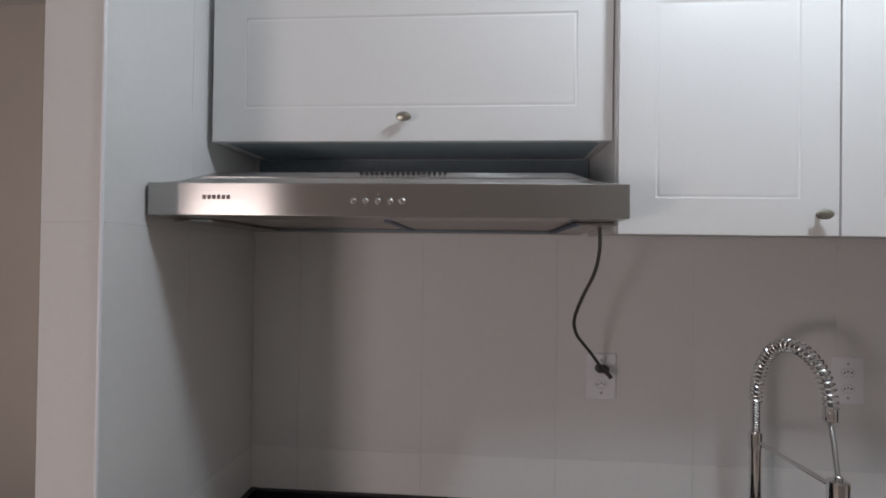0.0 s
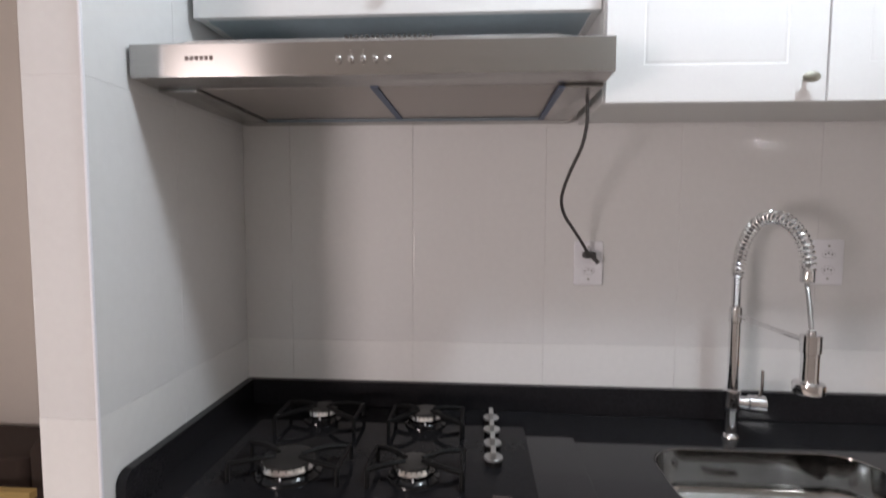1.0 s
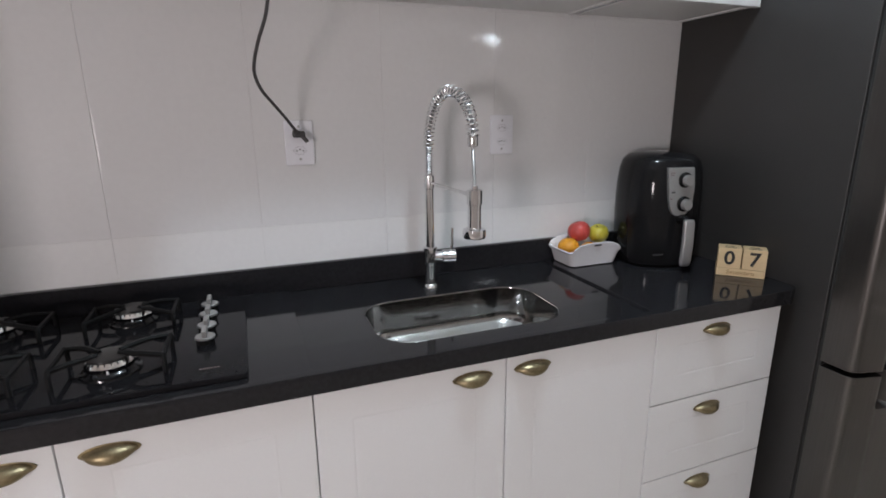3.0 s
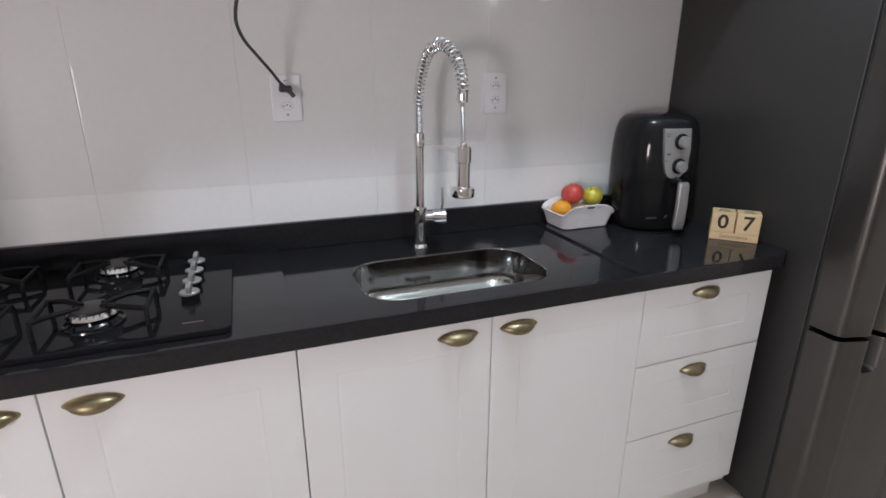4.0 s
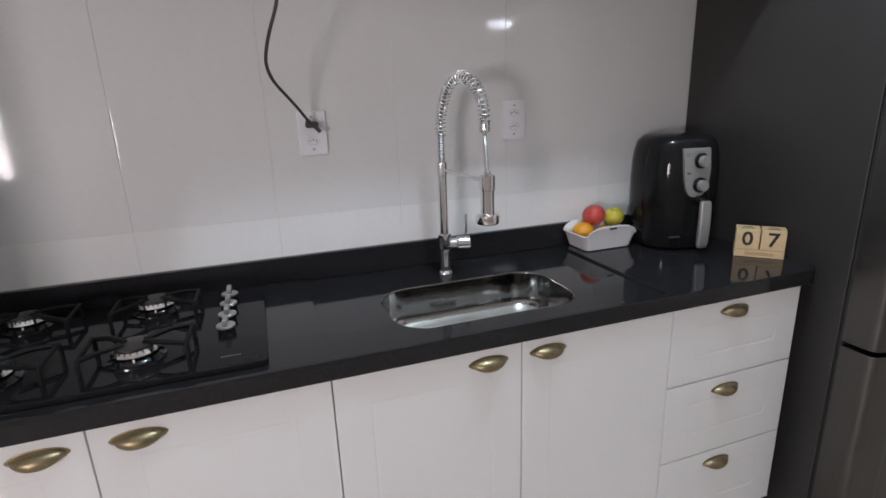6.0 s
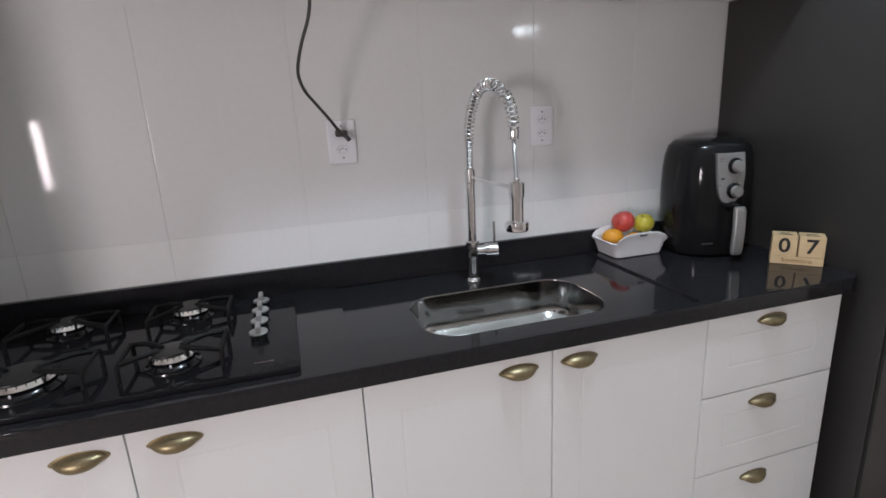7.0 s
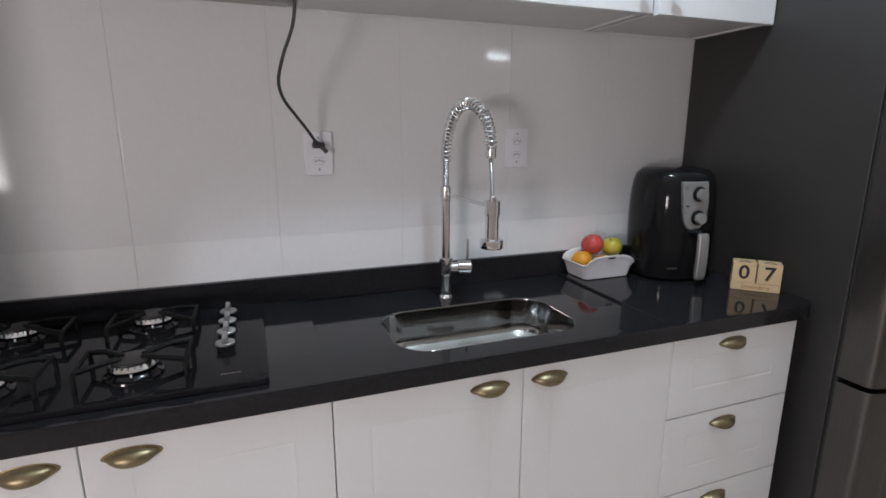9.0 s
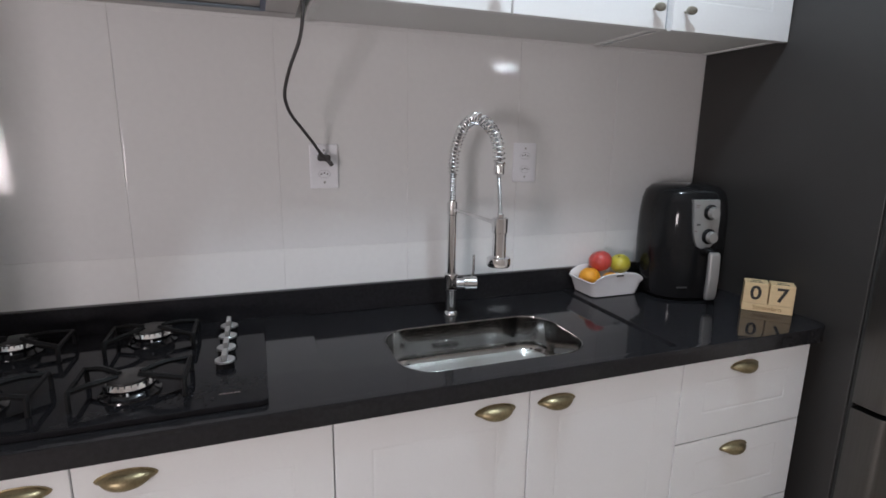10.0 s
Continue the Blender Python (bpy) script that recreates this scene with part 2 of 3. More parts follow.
def slab(outline, z0, z1, bevel=0.0):
    """A plate of an outline, with a small chamfer round its top and bottom."""
    if not bevel:
        return loft([[(x, y, z) for x, y in outline] for z in (z0, z1)])
    cx, cy = sum(p[0] for p in outline) / len(outline), sum(p[1] for p in outline) / len(outline)

    def inner(d):
        return [(x - math.copysign(min(d, abs(x - cx)), x - cx), y - math.copysign(min(d, abs(y - cy)), y - cy)) for x, y in outline]

    b = bevel
    steps = [(b, z0), (0.3 * b, z0 + 0.3 * b), (0, z0 + b), (0, z1 - b), (0.3 * b, z1 - 0.3 * b), (b, z1)]
    return loft([[(x, y, z) for x, y in inner(d)] for d, z in steps])


def groove_front(w, h, thick, margin, top=None, deep=1.0):
    """A lacquered front with a routed frame line; lies in x and z from 0, its face at y = -thick."""
    t = margin if top is None else top

    def ring(inset, depth, frame_line=False, extra=0.0):
        a = (margin + extra) if frame_line else inset
        b = (t + extra) if frame_line else inset
        c = (margin + extra) if frame_line else inset
        return [(a, -thick + depth, c), (w - a, -thick + depth, c), (w - a, -thick + depth, h - b), (a, -thick + depth, h - b)]

    rings = [ring(0, thick), ring(0, 0.003), ring(0.0009, 0.0009), ring(0.003, 0), ring(0, 0, True), ring(0, 0.0010 * deep, True, 0.0012), ring(0, 0.0022 * deep, True, 0.0036),
             ring(0, 0.0022 * deep, True, 0.005), ring(0, 0.0012 * deep, True, 0.0075), ring(0, 0.001 * deep, True, 0.010)]
    return loft(rings)


def letters(name, text, size, m, mat, parent, bold=0.0):
    """Printed characters a hair proud of the surface, in the built-in font."""
    curve = bpy.data.curves.new("print", "FONT")
    curve.body, curve.size, curve.align_x, curve.align_y, curve.extrude, curve.resolution_u, curve.offset = text, size, "CENTER", "CENTER", 0.0003, 3, bold
    temp = bpy.data.objects.new("print", curve)
    scene.collection.objects.link(temp)
    bpy.context.view_layer.update()
    me = bpy.data.meshes.new_from_object(temp.evaluated_get(bpy.context.evaluated_depsgraph_get()))
    bpy.data.objects.remove(temp)
    bpy.data.curves.remove(curve)
    me.materials.clear()
    me.materials.append(mat)
    ob = new(name, me)
    ob.parent = parent
    ob.matrix_parent_inverse = Matrix.Identity(4)
    ob.matrix_basis = m
    return ob


def place_in(ob, parent, m):
    ob.parent = parent
    ob.matrix_parent_inverse = Matrix.Identity(4)
    ob.matrix_basis = m
    return ob


# ---- the large structure ----
FRIDGE_X = 2.320
wall_back = structure(tagged(part("wall_back", box(0.0, 0.0014, 0, 3.4, 0.13, 2.90), GROUT), "kitchen back wall lined with glossy off-white tiles", "wall"))
wall_side = structure(tagged(part("wall_side", box(-0.085, -0.5966, 0, 0.0246, 1.05, 2.90), GROUT), "short side wall lined with glossy off-white tiles", "wall"))
wall_far = structure(tagged(part("wall_far", box(-2.6, 1.05, 0, -0.085, 1.17, 2.90), PAINT), "beige painted wall of the neighbouring room", "wall"))
wall_west = structure(tagged(part("wall_west", box(-2.72, -3.3, 0, -2.6, 1.17, 2.90), PAINT), "beige painted wall closing the neighbouring room", "wall"))
wall_south = structure(tagged(part("wall_south", box(-2.72, -3.42, 0, 3.52, -3.3, 2.90), WALL_BROWN), "light brown painted wall behind the viewer", "wall"))
wall_east = structure(tagged(part("wall_east", box(3.4, -3.3, 0, 3.52, 0.13, 2.90), PAINT), "beige painted wall beyond the refrigerator", "wall"))
floor = structure(tagged(part("floor", box(-2.72, -3.42, -0.1, 3.52, 1.17, 0.0), FLOOR), "plain light brown floor", "floor"))
ceiling = structure(tagged(part("ceiling", box(-2.72, -3.42, 2.90, 3.52, 1.17, 3.0), CEILING), "white painted ceiling", "ceiling"))


# ---- wall cabinets ----
def oval_knob(parent, x, y, z):
    stem = part("knob", lathe([(0.0055, 0), (0.0045, 0.006), (0.005, 0.012), (0.011, 0.015), (0.0165, 0.019), (0.0175, 0.0225), (0.0155, 0.026), (0.009, 0.028), (0.001, 0.0285)], 24), NICKEL, parent, "oval aged nickel knob")
    stem.matrix_basis = Matrix.Translation((x, y, z)) @ Euler((radians(90), 0, 0)).to_matrix().to_4x4() @ Matrix.Diagonal((1.0, 0.62, 1, 1))
    return stem


def wall_cabinet(label, x0, x1, z0, z1, front, doors, under=CARCASS):
    """A carcass of boards with grooved doors; doors are (x0, x1, knob_x, knob_z)."""
    cab = thing("wall_cabinet", label, "cabinet", "wall cabinets", pose(x0, 0, z0))
    w, h, back, face, b = x1 - x0, z1 - z0, -0.008, front + 0.02, 0.016
    for name, c in (("side_panel", (0, face, 0, b, back, h)), ("side_panel", (w - b, face, 0, w, back, h)), ("bottom_panel", (b, face + 0.004, 0.004, w - b, back, b + 0.004)),
                    ("top_panel", (b, face, h - b, w - b, back, h)), ("back_panel", (b, back - 0.006, b + 0.004, w - b, back, h - b))):
        part(name, box(*c, 0.0007, 1), under if name == "bottom_panel" else CARCASS, cab)
    # a cabinet with its own underside colour also gets a dark sheet below, at the wall
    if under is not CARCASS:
        part("backing_panel", box(0.004, -0.020, -0.112, w - 0.004, -0.012, -0.0005), BACKING, cab, "dark blue backing board")
    for a, c, kx, kz in doors:
        d = part("door", groove_front(c - a - 0.003, h + 0.004, 0.018, 0.077), LACQUER, cab, "white shaker door with a routed frame line")
        d.matrix_basis = Matrix.Translation((a - x0 + 0.0015, face - 0.002, -0.004))
        oval_knob(d, kx - a - 0.0015, -0.018, kz - z0 + 0.004)
    return cab


wall_cabinet("white lacquered lift-up wall cabinet above the range hood", 0.041, 0.960, 1.900, 2.262, -0.275, [(0.041, 0.960, 0.497, 1.947)], UNDER_GREY)
wall_cabinet("white lacquered two-door wall cabinet with small oval knobs", 0.961, 1.866, 1.693, 2.262, -0.309, [(0.961, 1.411, 1.366, 1.733), (1.411, 1.866, 1.822, 1.737)])
wall_cabinet("white lacquered single-door wall cabinet beside the refrigerator", 1.884, 2.318, 1.693, 2.262, -0.309, [(1.884, 2.318, 1.925, 1.737)])
strip = tagged(part("filler_strip", box(1.867, -0.289, 1.697, 1.883, -0.01, 2.258, 0.0005, 1), FILM), "dark blue film-covered strip between two wall cabinets", "filler strip")


# ---- range hood ----
def range_hood():
    hood = thing("range_hood", "slim brushed stainless steel range hood with push buttons", "range hood")
    x0, x1, zf0, zf1, yf = 0.034, 0.938, 1.710, 1.772, -0.499
    n = 32
    # the front band, bowed a hair forward between its ends
    def bow(u):
        return 0.0008 * (1 - (2 * u - 1) ** 2)
    # the lid stands higher between its hipped ends
    def rise(x):
        return max(0.0, min(1.0, (x - x0) / 0.09, (x1 - x) / 0.09))
    rings = []
    for k in range(n + 1):
        u = k / n
        x, y = x0 + (x1 - x0) * u, yf + 0.012 - bow(u)
        rings.append([(x, y + 0.012, zf0 - 0.0003), (x, y + 0.001, zf0), (x, y, zf0 + 0.0012), (x, y, zf1 - 0.0015), (x, y + 0.0015, zf1), (x, y + 0.05, zf1 + 0.003 + 0.015 * rise(x)), (x, y + 0.05, zf1 + 0.001 + 0.015 * rise(x)),
                      (x, y + 0.004, zf1 - 0.003), (x, y + 0.003, zf0 + 0.002), (x, y + 0.012, zf0 + 0.0008)])
    part("front_band", loft(rings), STEEL, hood, "brushed stainless steel front band")
    # sides and sloping lid
    for x in (x0, x1 - 0.0015):
        bm = bmesh.new()
        for a in (x, x + 0.0015):
            bm.faces.new([bm.verts.new(v) for v in ((a, -0.474, zf0), (a, -0.474, zf1 + 0.0005), (a, -0.40, zf1 + 0.002), (a, -0.002, zf1 + 0.002), (a, -0.002, 1.700))])
        bmesh.ops.bridge_loops(bm, edges=[e for e in bm.edges])
        part("side_panel", bm, STEEL, hood)
    part("lid", loft([[(x, -0.444, zf1 + 0.002 + 0.015 * rise(x)), (x, -0.40, zf1 + 0.003 + 0.030 * rise(x)), (x, -0.002, zf1 + 0.003 + 0.030 * rise(x)), (x, -0.002, zf1 + 0.030 * rise(x)), (x, -0.40, zf1 + 0.030 * rise(x)), (x, -0.444, zf1 - 0.001 + 0.015 * rise(x))]
                      for x in (x0 + 0.002, x0 + 0.09, x1 - 0.09, x1 - 0.002)]), STEEL, hood)
    for k in range(17):
        part("vent_slot", box(0.43 + 0.0105 * k, -0.418, zf1 + 0.0240, 0.436 + 0.0105 * k, -0.402, zf1 + 0.0325), HOLE, hood)
    # underside: rim, two grease filters, blue film left on their edges
    def under(xa, xb, ya, yb, z=1.706, t=0.004):
        return loft([[(x, ya, z - 0.004), (x, ya, z - 0.004 + t), (x, yb, z - 0.006 + t), (x, yb, z - 0.006)] for x in (xa, xb)])
    part("bottom_rim", under(x0 + 0.002, x1 - 0.002, -0.476, -0.405, 1.7138), STEEL, hood)
    part("bottom_rim", under(x0 + 0.002, x1 - 0.002, -0.050, -0.003, 1.7035), STEEL, hood)
    part("bottom_rim", under(x0 + 0.002, 0.118, -0.404, -0.051, 1.706), STEEL, hood)
    part("bottom_rim", under(0.862, x1 - 0.002, -0.404, -0.051, 1.706), STEEL, hood)
    for xa, xb in ((0.122, 0.476), (0.494, 0.858)):
        part("grease_filter", under(xa, xb, -0.400, -0.054, 1.712, 0.006), FILTER, hood, "brushed aluminium grease filter")
    part("film_strip", under(0.4775, 0.4925, -0.404, -0.051, 1.709), FILM, hood, "blue protective film left on the filter edge")
    part("film_strip", under(0.8505, 0.8635, -0.404, -0.051, 1.7045), FILM, hood, "blue protective film left on the filter edge")
    part("film_strip", under(0.122, 0.8505, -0.0605, -0.0505, 1.7045), BACKING, hood, "greyish protective film left on the filter edge")
    for k in range(5):
        x = 0.437 + 0.0228 * k
        y = yf + 0.012 - bow((x - x0) / (x1 - x0))
        b = part("button", lathe([(0.0056, 0), (0.0056, 0.003), (0.0042, 0.004), (0.0040, 0.009), (0.0032, 0.0102), (0.0005, 0.0105)], 16), CHROME, hood, "chrome push button")
        b.matrix_basis = Matrix.Translation((x, y, 1.738)) @ Euler((radians(90), 0, 0)).to_matrix().to_4x4()
        if k in (1, 2):
            part("mark", box(x - 0.0015, y - 0.0004, 1.7505, x + 0.0015, y + 0.001, 1.7535), GREY_PRINT, hood)
    for k in range(6):
        x = 0.143 + 0.0095 * k
        y = yf + 0.012 - bow((x - x0) / (x1 - x0))
        part("logo_bar", box(x, y - 0.0004, 1.7405, x + 0.0072, y + 0.001, 1.7485, 0.0003, 1), GREY_PRINT, hood, "dark printed maker's mark")
    return hood


range_hood()


# ---- base cabinets ----
def cup_pull_mesh():
    """A half-dome cup pull with pointed ends and a thin back flange; origin at its middle on the front, bulging to -y."""
    a, d, up, down, n, k = 0.0445, 0.026, 0.0135, 0.0145, 26, 10
    outer = []
    for i in range(n + 1):
        u = -1 + 2 * i / n
        s = max(0.03, (1 - abs(u) ** 2.2)) ** 0.75
        row = [(0.0, up * s)]
        for j in range(1, k + 1):
            t = radians(125 * j / k)
            row.append((-d * s * math.sin(t) ** 0.85, up * s - (up + down) * s * (1 - math.cos(t)) / (1 - math.cos(radians(125)))))
        outer.append([(a * u, y, z) for y, z in row] + [(a * u, min(y + 0.0022, 0.0), z - 0.0006) for y, z in row[::-1]])
    bm = loft(outer)
    flange = []
    for dy in (0.0, -0.0016, -0.0022):
        g = 0.0 if dy > -0.002 else 0.0012
        flange.append([((a + 0.005 - g) * math.copysign(abs(math.cos(t)) ** 0.9, math.cos(t)), dy, (0.0155 - g) * math.copysign(abs(math.sin(t)) ** 1.25, math.sin(t))) for t in [2 * math.pi * q / 40 for q in range(40)]])
    return join(bm, loft(flange))


PULL = mesh_of(cup_pull_mesh(), BRASS, True)


def cup_pull(parent, x, y, z):
    ob = place_in(new("handle", PULL), parent, Matrix.Translation((x, y, z)))
    return tagged(ob, "antique brass cup handle")


DOOR_TOP, DOOR_LOW, DOOR_FACE = 0.854, 0.130, -0.557


def base_unit(label, x0, x1, left_top=0.856, right_top=0.856):
    unit = thing("base_cabinet", label, "cabinet", "base cabinets", pose(x0, 0, 0))
    w, face, b = x1 - x0, DOOR_FACE + 0.019, 0.016
    for name, c in (("side_panel", (0.0005, face, 0.10, b, -0.03, left_top)), ("side_panel", (w - b, face, 0.10, w - 0.0005, -0.03, right_top)), ("bottom_panel", (b, face, 0.10, w - b, -0.03, 0.116)),
                    ("back_panel", (b, -0.036, 0.116, w - b, -0.03, 0.856))):
        part(name, box(*c), CARCASS, unit)
    part("plinth", box(0, face + 0.045, 0, w, face + 0.061, 0.0995), CARCASS, unit)
    return unit


def door_unit(label, x0, x1, pull_x, left_top=0.856, right_top=0.856):
    unit = base_unit(label, x0, x1, left_top, right_top)
    d = part("door", groove_front(x1 - x0 - 0.0022, DOOR_TOP - DOOR_LOW, 0.018, 0.074, deep=0.6), LACQUER, unit, "white shaker door with a routed frame line")
    d.matrix_basis = Matrix.Translation((0.0011, DOOR_FACE + 0.018, DOOR_LOW))
    cup_pull(d, pull_x - x0 - 0.0015, -0.018, 0.8175 - DOOR_LOW)
    return unit


door_unit("white base cabinet under the gas cooktop with brass cup handle", 0.058, 0.495, 0.420)
door_unit("white base cabinet with brass cup handle beside the hob", 0.495, 0.932, 0.577)
door_unit("white base cabinet under the sink with brass cup handle", 0.932, 1.368, 1.283, right_top=0.735)
door_unit("white base cabinet under the worktop beside the sink", 1.368, 1.805, 1.437, left_top=0.735)
drawers = base_unit("white three-drawer base cabinet with brass cup handles", 1.805, 2.258)
for z0, z1 in ((0.624, DOOR_TOP), (0.381, 0.621), (DOOR_LOW, 0.378)):
    d = part("drawer_front", groove_front(2.258 - 1.805 - 0.003, z1 - z0, 0.018, 0.075, 0.062, deep=0.8), LACQUER, drawers, "white drawer front with a routed frame line")
    d.matrix_basis = Matrix.Translation((0.0011, DOOR_FACE + 0.018, z0))
    cup_pull(d, 2.013 - 1.805 - 0.0015, -0.018, z1 - z0 - (0.033 if z1 > 0.8 else 0.039))
tagged(part("wall_filler", box(0.030, DOOR_FACE + 0.002, 0.10, 0.056, DOOR_FACE + 0.018, 0.855, 0.001, 1), LACQUER), "white filler panel between wall and base cabinet", "filler panel")

# ---- worktop, with its sink opening and upstands ----
SINK = (1.100, -0.487, 1.592, -0.208)


RECESS = (0.936, -0.545, 1.788, -0.010)
LOW = 0.893


def plate_with_hole(outer, hole, z0, z1, bevel):
    """A plate of an outline with an opening, its top edges eased."""
    bm = bmesh.new()
    edges = []
    for loop in (outer, hole):
        vs = [bm.verts.new((x, y, z1)) for x, y in loop]
        edges += [bm.edges.new((vs[i], vs[(i + 1) % len(vs)])) for i in range(len(vs))]
    bmesh.ops.triangle_fill(bm, use_beauty=True, use_dissolve=False, edges=edges)
    made = bmesh.ops.extrude_face_region(bm, geom=bm.faces[:])
    bmesh.ops.translate(bm, verts=[v for v in made["geom"] if isinstance(v, bmesh.types.BMVert)], vec=(0, 0, z0 - z1))
    bmesh.ops.recalc_face_normals(bm, faces=bm.faces)
    rim = [e for e in bm.edges if all(abs(v.co.z - z1) < 1e-5 for v in e.verts) and len(e.link_faces) == 2 and abs(e.link_faces[0].normal.dot(e.link_faces[1].normal)) < 0.5]
    bmesh.ops.bevel(bm, geom=rim, offset=bevel, segments=2, profile=0.5, affect="EDGES")
    return bm


def worktop():
    top = thing("worktop", "polished black granite worktop with a recessed wet area and low upstand", "worktop")
    right, r = 2.316, 0.045
    outer = [(0.029, -0.570)] + [(right - r + r * math.sin(radians(a)), -0.570 + r - r * math.cos(radians(a))) for a in range(0, 91, 15)] + [(right, -0.003), (0.029, -0.003)]
    part("slab", plate_with_hole(outer, rounded(*SINK, 0.085, 8), 0.857, LOW, 0.0012), GRANITE, top)
    part("raised_border", plate_with_hole(outer, rounded(*RECESS, 0.006, 2), LOW, 0.900, 0.0022), GRANITE, top)
    part("upstand", box(0.0485, -0.0225, LOW + 0.0005, right - 0.001, -0.003, 0.972, 0.002, 2), GRANITE, top)
    # the side upstand with its rounded front end
    prof = [(-0.567, 0.9005), (-0.003, 0.9005), (-0.003, 0.972)] + [(-0.567 + 0.028 - 0.028 * math.sin(radians(a)), 0.972 - 0.028 + 0.028 * math.cos(radians(a))) for a in range(0, 91, 15)]
    part("upstand", loft([[(x, y, z) for y, z in prof] for x in (0.0290, 0.0480)]), GRANITE, top)
    return top


worktop()


def kitchen_sink():
    sink = thing("kitchen_sink", "polished stainless steel sink bowl set flush in black granite", "sink")
    x0, y0, x1, y1 = SINK
    rings = []
    for inset, z, r in ((0.0009, LOW - 0.030, 0.0845), (0.0009, LOW - 0.0002, 0.0845), (0.0016, LOW + 0.0003, 0.084), (0.0026, LOW - 0.0001, 0.0835), (0.0036, LOW - 0.003, 0.083), (0.009, 0.822, 0.080), (0.0105, 0.810, 0.079), (0.014, 0.801, 0.077), (0.020, 0.795, 0.073), (0.029, 0.7922, 0.067), (0.040, 0.7910, 0.060), (0.11, 0.7885, 0.02)):
        rings.append([(x, y, z) for x, y in rounded(x0 + inset, y0 + inset, x1 - inset, y1 - inset, r, 8)])
    # the bowl's light and shade are put into its two steel colours
    part("bowl", loft(rings[:-3], close_first=False, close_last=False), SINK_SHADED, sink, "mirror-polished steel sides, coloured darker as in shade")
    part("bowl_floor", loft(rings[-4:], close_first=False), SINK_LIT, sink, "satin steel floor, coloured lighter as if lit")
    m = Matrix.Translation((1.352, -0.395, 0.7888))
    part("drain", lathe([(0.044, 0), (0.044, 0.0025), (0.038, 0.0035), (0.034, 0.001), (0.002, 0.001)], 28, m), CHROME, sink, "chrome drain strainer")
    return sink


kitchen_sink()


# ---- spring faucet ----
def spring_faucet():
    f = thing("spring_faucet", "tall chrome spring-coil kitchen faucet with pull-down spray head", "faucet", m=pose(1.335, -0.132, LOW))
    out = Vector((0.255, -0.967, 0)).normalized()
    part("base_ring", lathe([(0.021, 0.0003), (0.021, 0.004), (0.019, 0.008), (0.0150, 0.012)], 28), CHROME, f)
    part("body", lathe([(0.0150, 0.008), (0.0155, 0.012), (0.0160, 0.070), (0.0200, 0.076), (0.0205, 0.079), (0.0205, 0.121), (0.0195, 0.124), (0.0125, 0.125)], 28), CHROME, f)
    part("stem", lathe([(0.0130, 0.1235), (0.0130, 0.296)], 24), CHROME, f)
    part("collar", lathe([(0.0130, 0.294), (0.0150, 0.296), (0.0150, 0.328), (0.0142, 0.332), (0.0095, 0.333)], 24), CHROME, f)
    part("threaded_sleeve", lathe([(0.0090, 0.331)] + [(0.0112 if k % 2 else 0.0094, 0.335 + 0.0035 * k) for k in range(22)] + [(0.008, 0.414)], 20), CHROME, f)
    # the arch: up, over and down to the hose
    reach, rise, fall, top = 0.196, 0.406, 0.446, 0.557
    centre = []
    for k in range(61):
        t = math.pi * k / 60
        low = rise if t < math.pi / 2 else fall
        centre.append(out * (reach * 0.5 * (1 - math.cos(t))) + Vector((0, 0, low + (top - low) * math.sin(t))))
    head = Vector((0.033, -0.240, 0))
    part("inner_hose", tube(centre, 0.0050, 10), HOSE, f, "dark rubber hose inside the coil")
    part("hose", tube([centre[-1], centre[-1] + Vector((0, 0, -0.03)), Vector((0.041, -0.214, 0.385)), head + Vector((0, 0, 0.325))], 0.0048, 10), BRAID, f, "grey metal-braided hose")
    # the coil wound round the arch
    lengths = [0.0]
    for a, b in zip(centre, centre[1:]):
        lengths.append(lengths[-1] + (b - a).length)
    turns, steps = 32, 32 * 14
    coil = []
    across = Vector((-out.y, out.x, 0))
    for s in range(steps + 1):
        want = lengths[-1] * s / steps
        i = min(max(j for j, v in enumerate(lengths) if v <= want + 1e-9), len(centre) - 2)
        u = (want - lengths[i]) / (lengths[i + 1] - lengths[i])
        p, ahead = centre[i].lerp(centre[i + 1], u), (centre[i + 1] - centre[i]).normalized()
        side = across.cross(ahead)
        a = 2 * math.pi * turns * s / steps
        coil.append(p + 0.0140 * (math.cos(a) * across + math.sin(a) * side))
    part("spring_coil", tube(coil, 0.0022, 6), WIRE, f, "open chrome spring coil")
    end = centre[-1]
    part("coil_end_cap", lathe([(0.0115, -0.026), (0.0140, -0.024)] + [(0.0140 if k % 2 else 0.0130, -0.022 + 0.005 * k) for k in range(5)] + [(0.0115, 0.003)], 20, Matrix.Translation(end)), CHROME, f)
    # holder arm and spray head
    part("holder_arm", tube([Vector((0, 0, 0.312)), head + Vector((0, 0, 0.305))], 0.0048, 10), CHROME, f)
    part("holder_ring", lathe([(0.0168, 0.283), (0.0192, 0.2845), (0.0192, 0.3195), (0.0168, 0.321)], 24, Matrix.Translation(head)), CHROME, f)
    spray = part("spray_head", lathe([(0.007, 0.3225), (0.0160, 0.3215), (0.0163, 0.318), (0.0165, 0.284), (0.0165, 0.228), (0.0180, 0.224), (0.0278, 0.222), (0.0290, 0.219), (0.0290, 0.204), (0.0270, 0.200), (0.004, 0.201)], 28, Matrix.Translation(head)), CHROME, f, "chrome spray head")
    part("hose_joint", lathe([(0.0055, 0.320), (0.0078, 0.321), (0.0078, 0.329), (0.0055, 0.331)], 16, Matrix.Translation(head)), CHROME, spray)
    # mixer lever on the side
    barrel = part("mixer_barrel", lathe([(0.0145, 0.010), (0.0165, 0.036), (0.0205, 0.038), (0.0205, 0.072), (0.0195, 0.075), (0.002, 0.0735)], 24), CHROME, f)
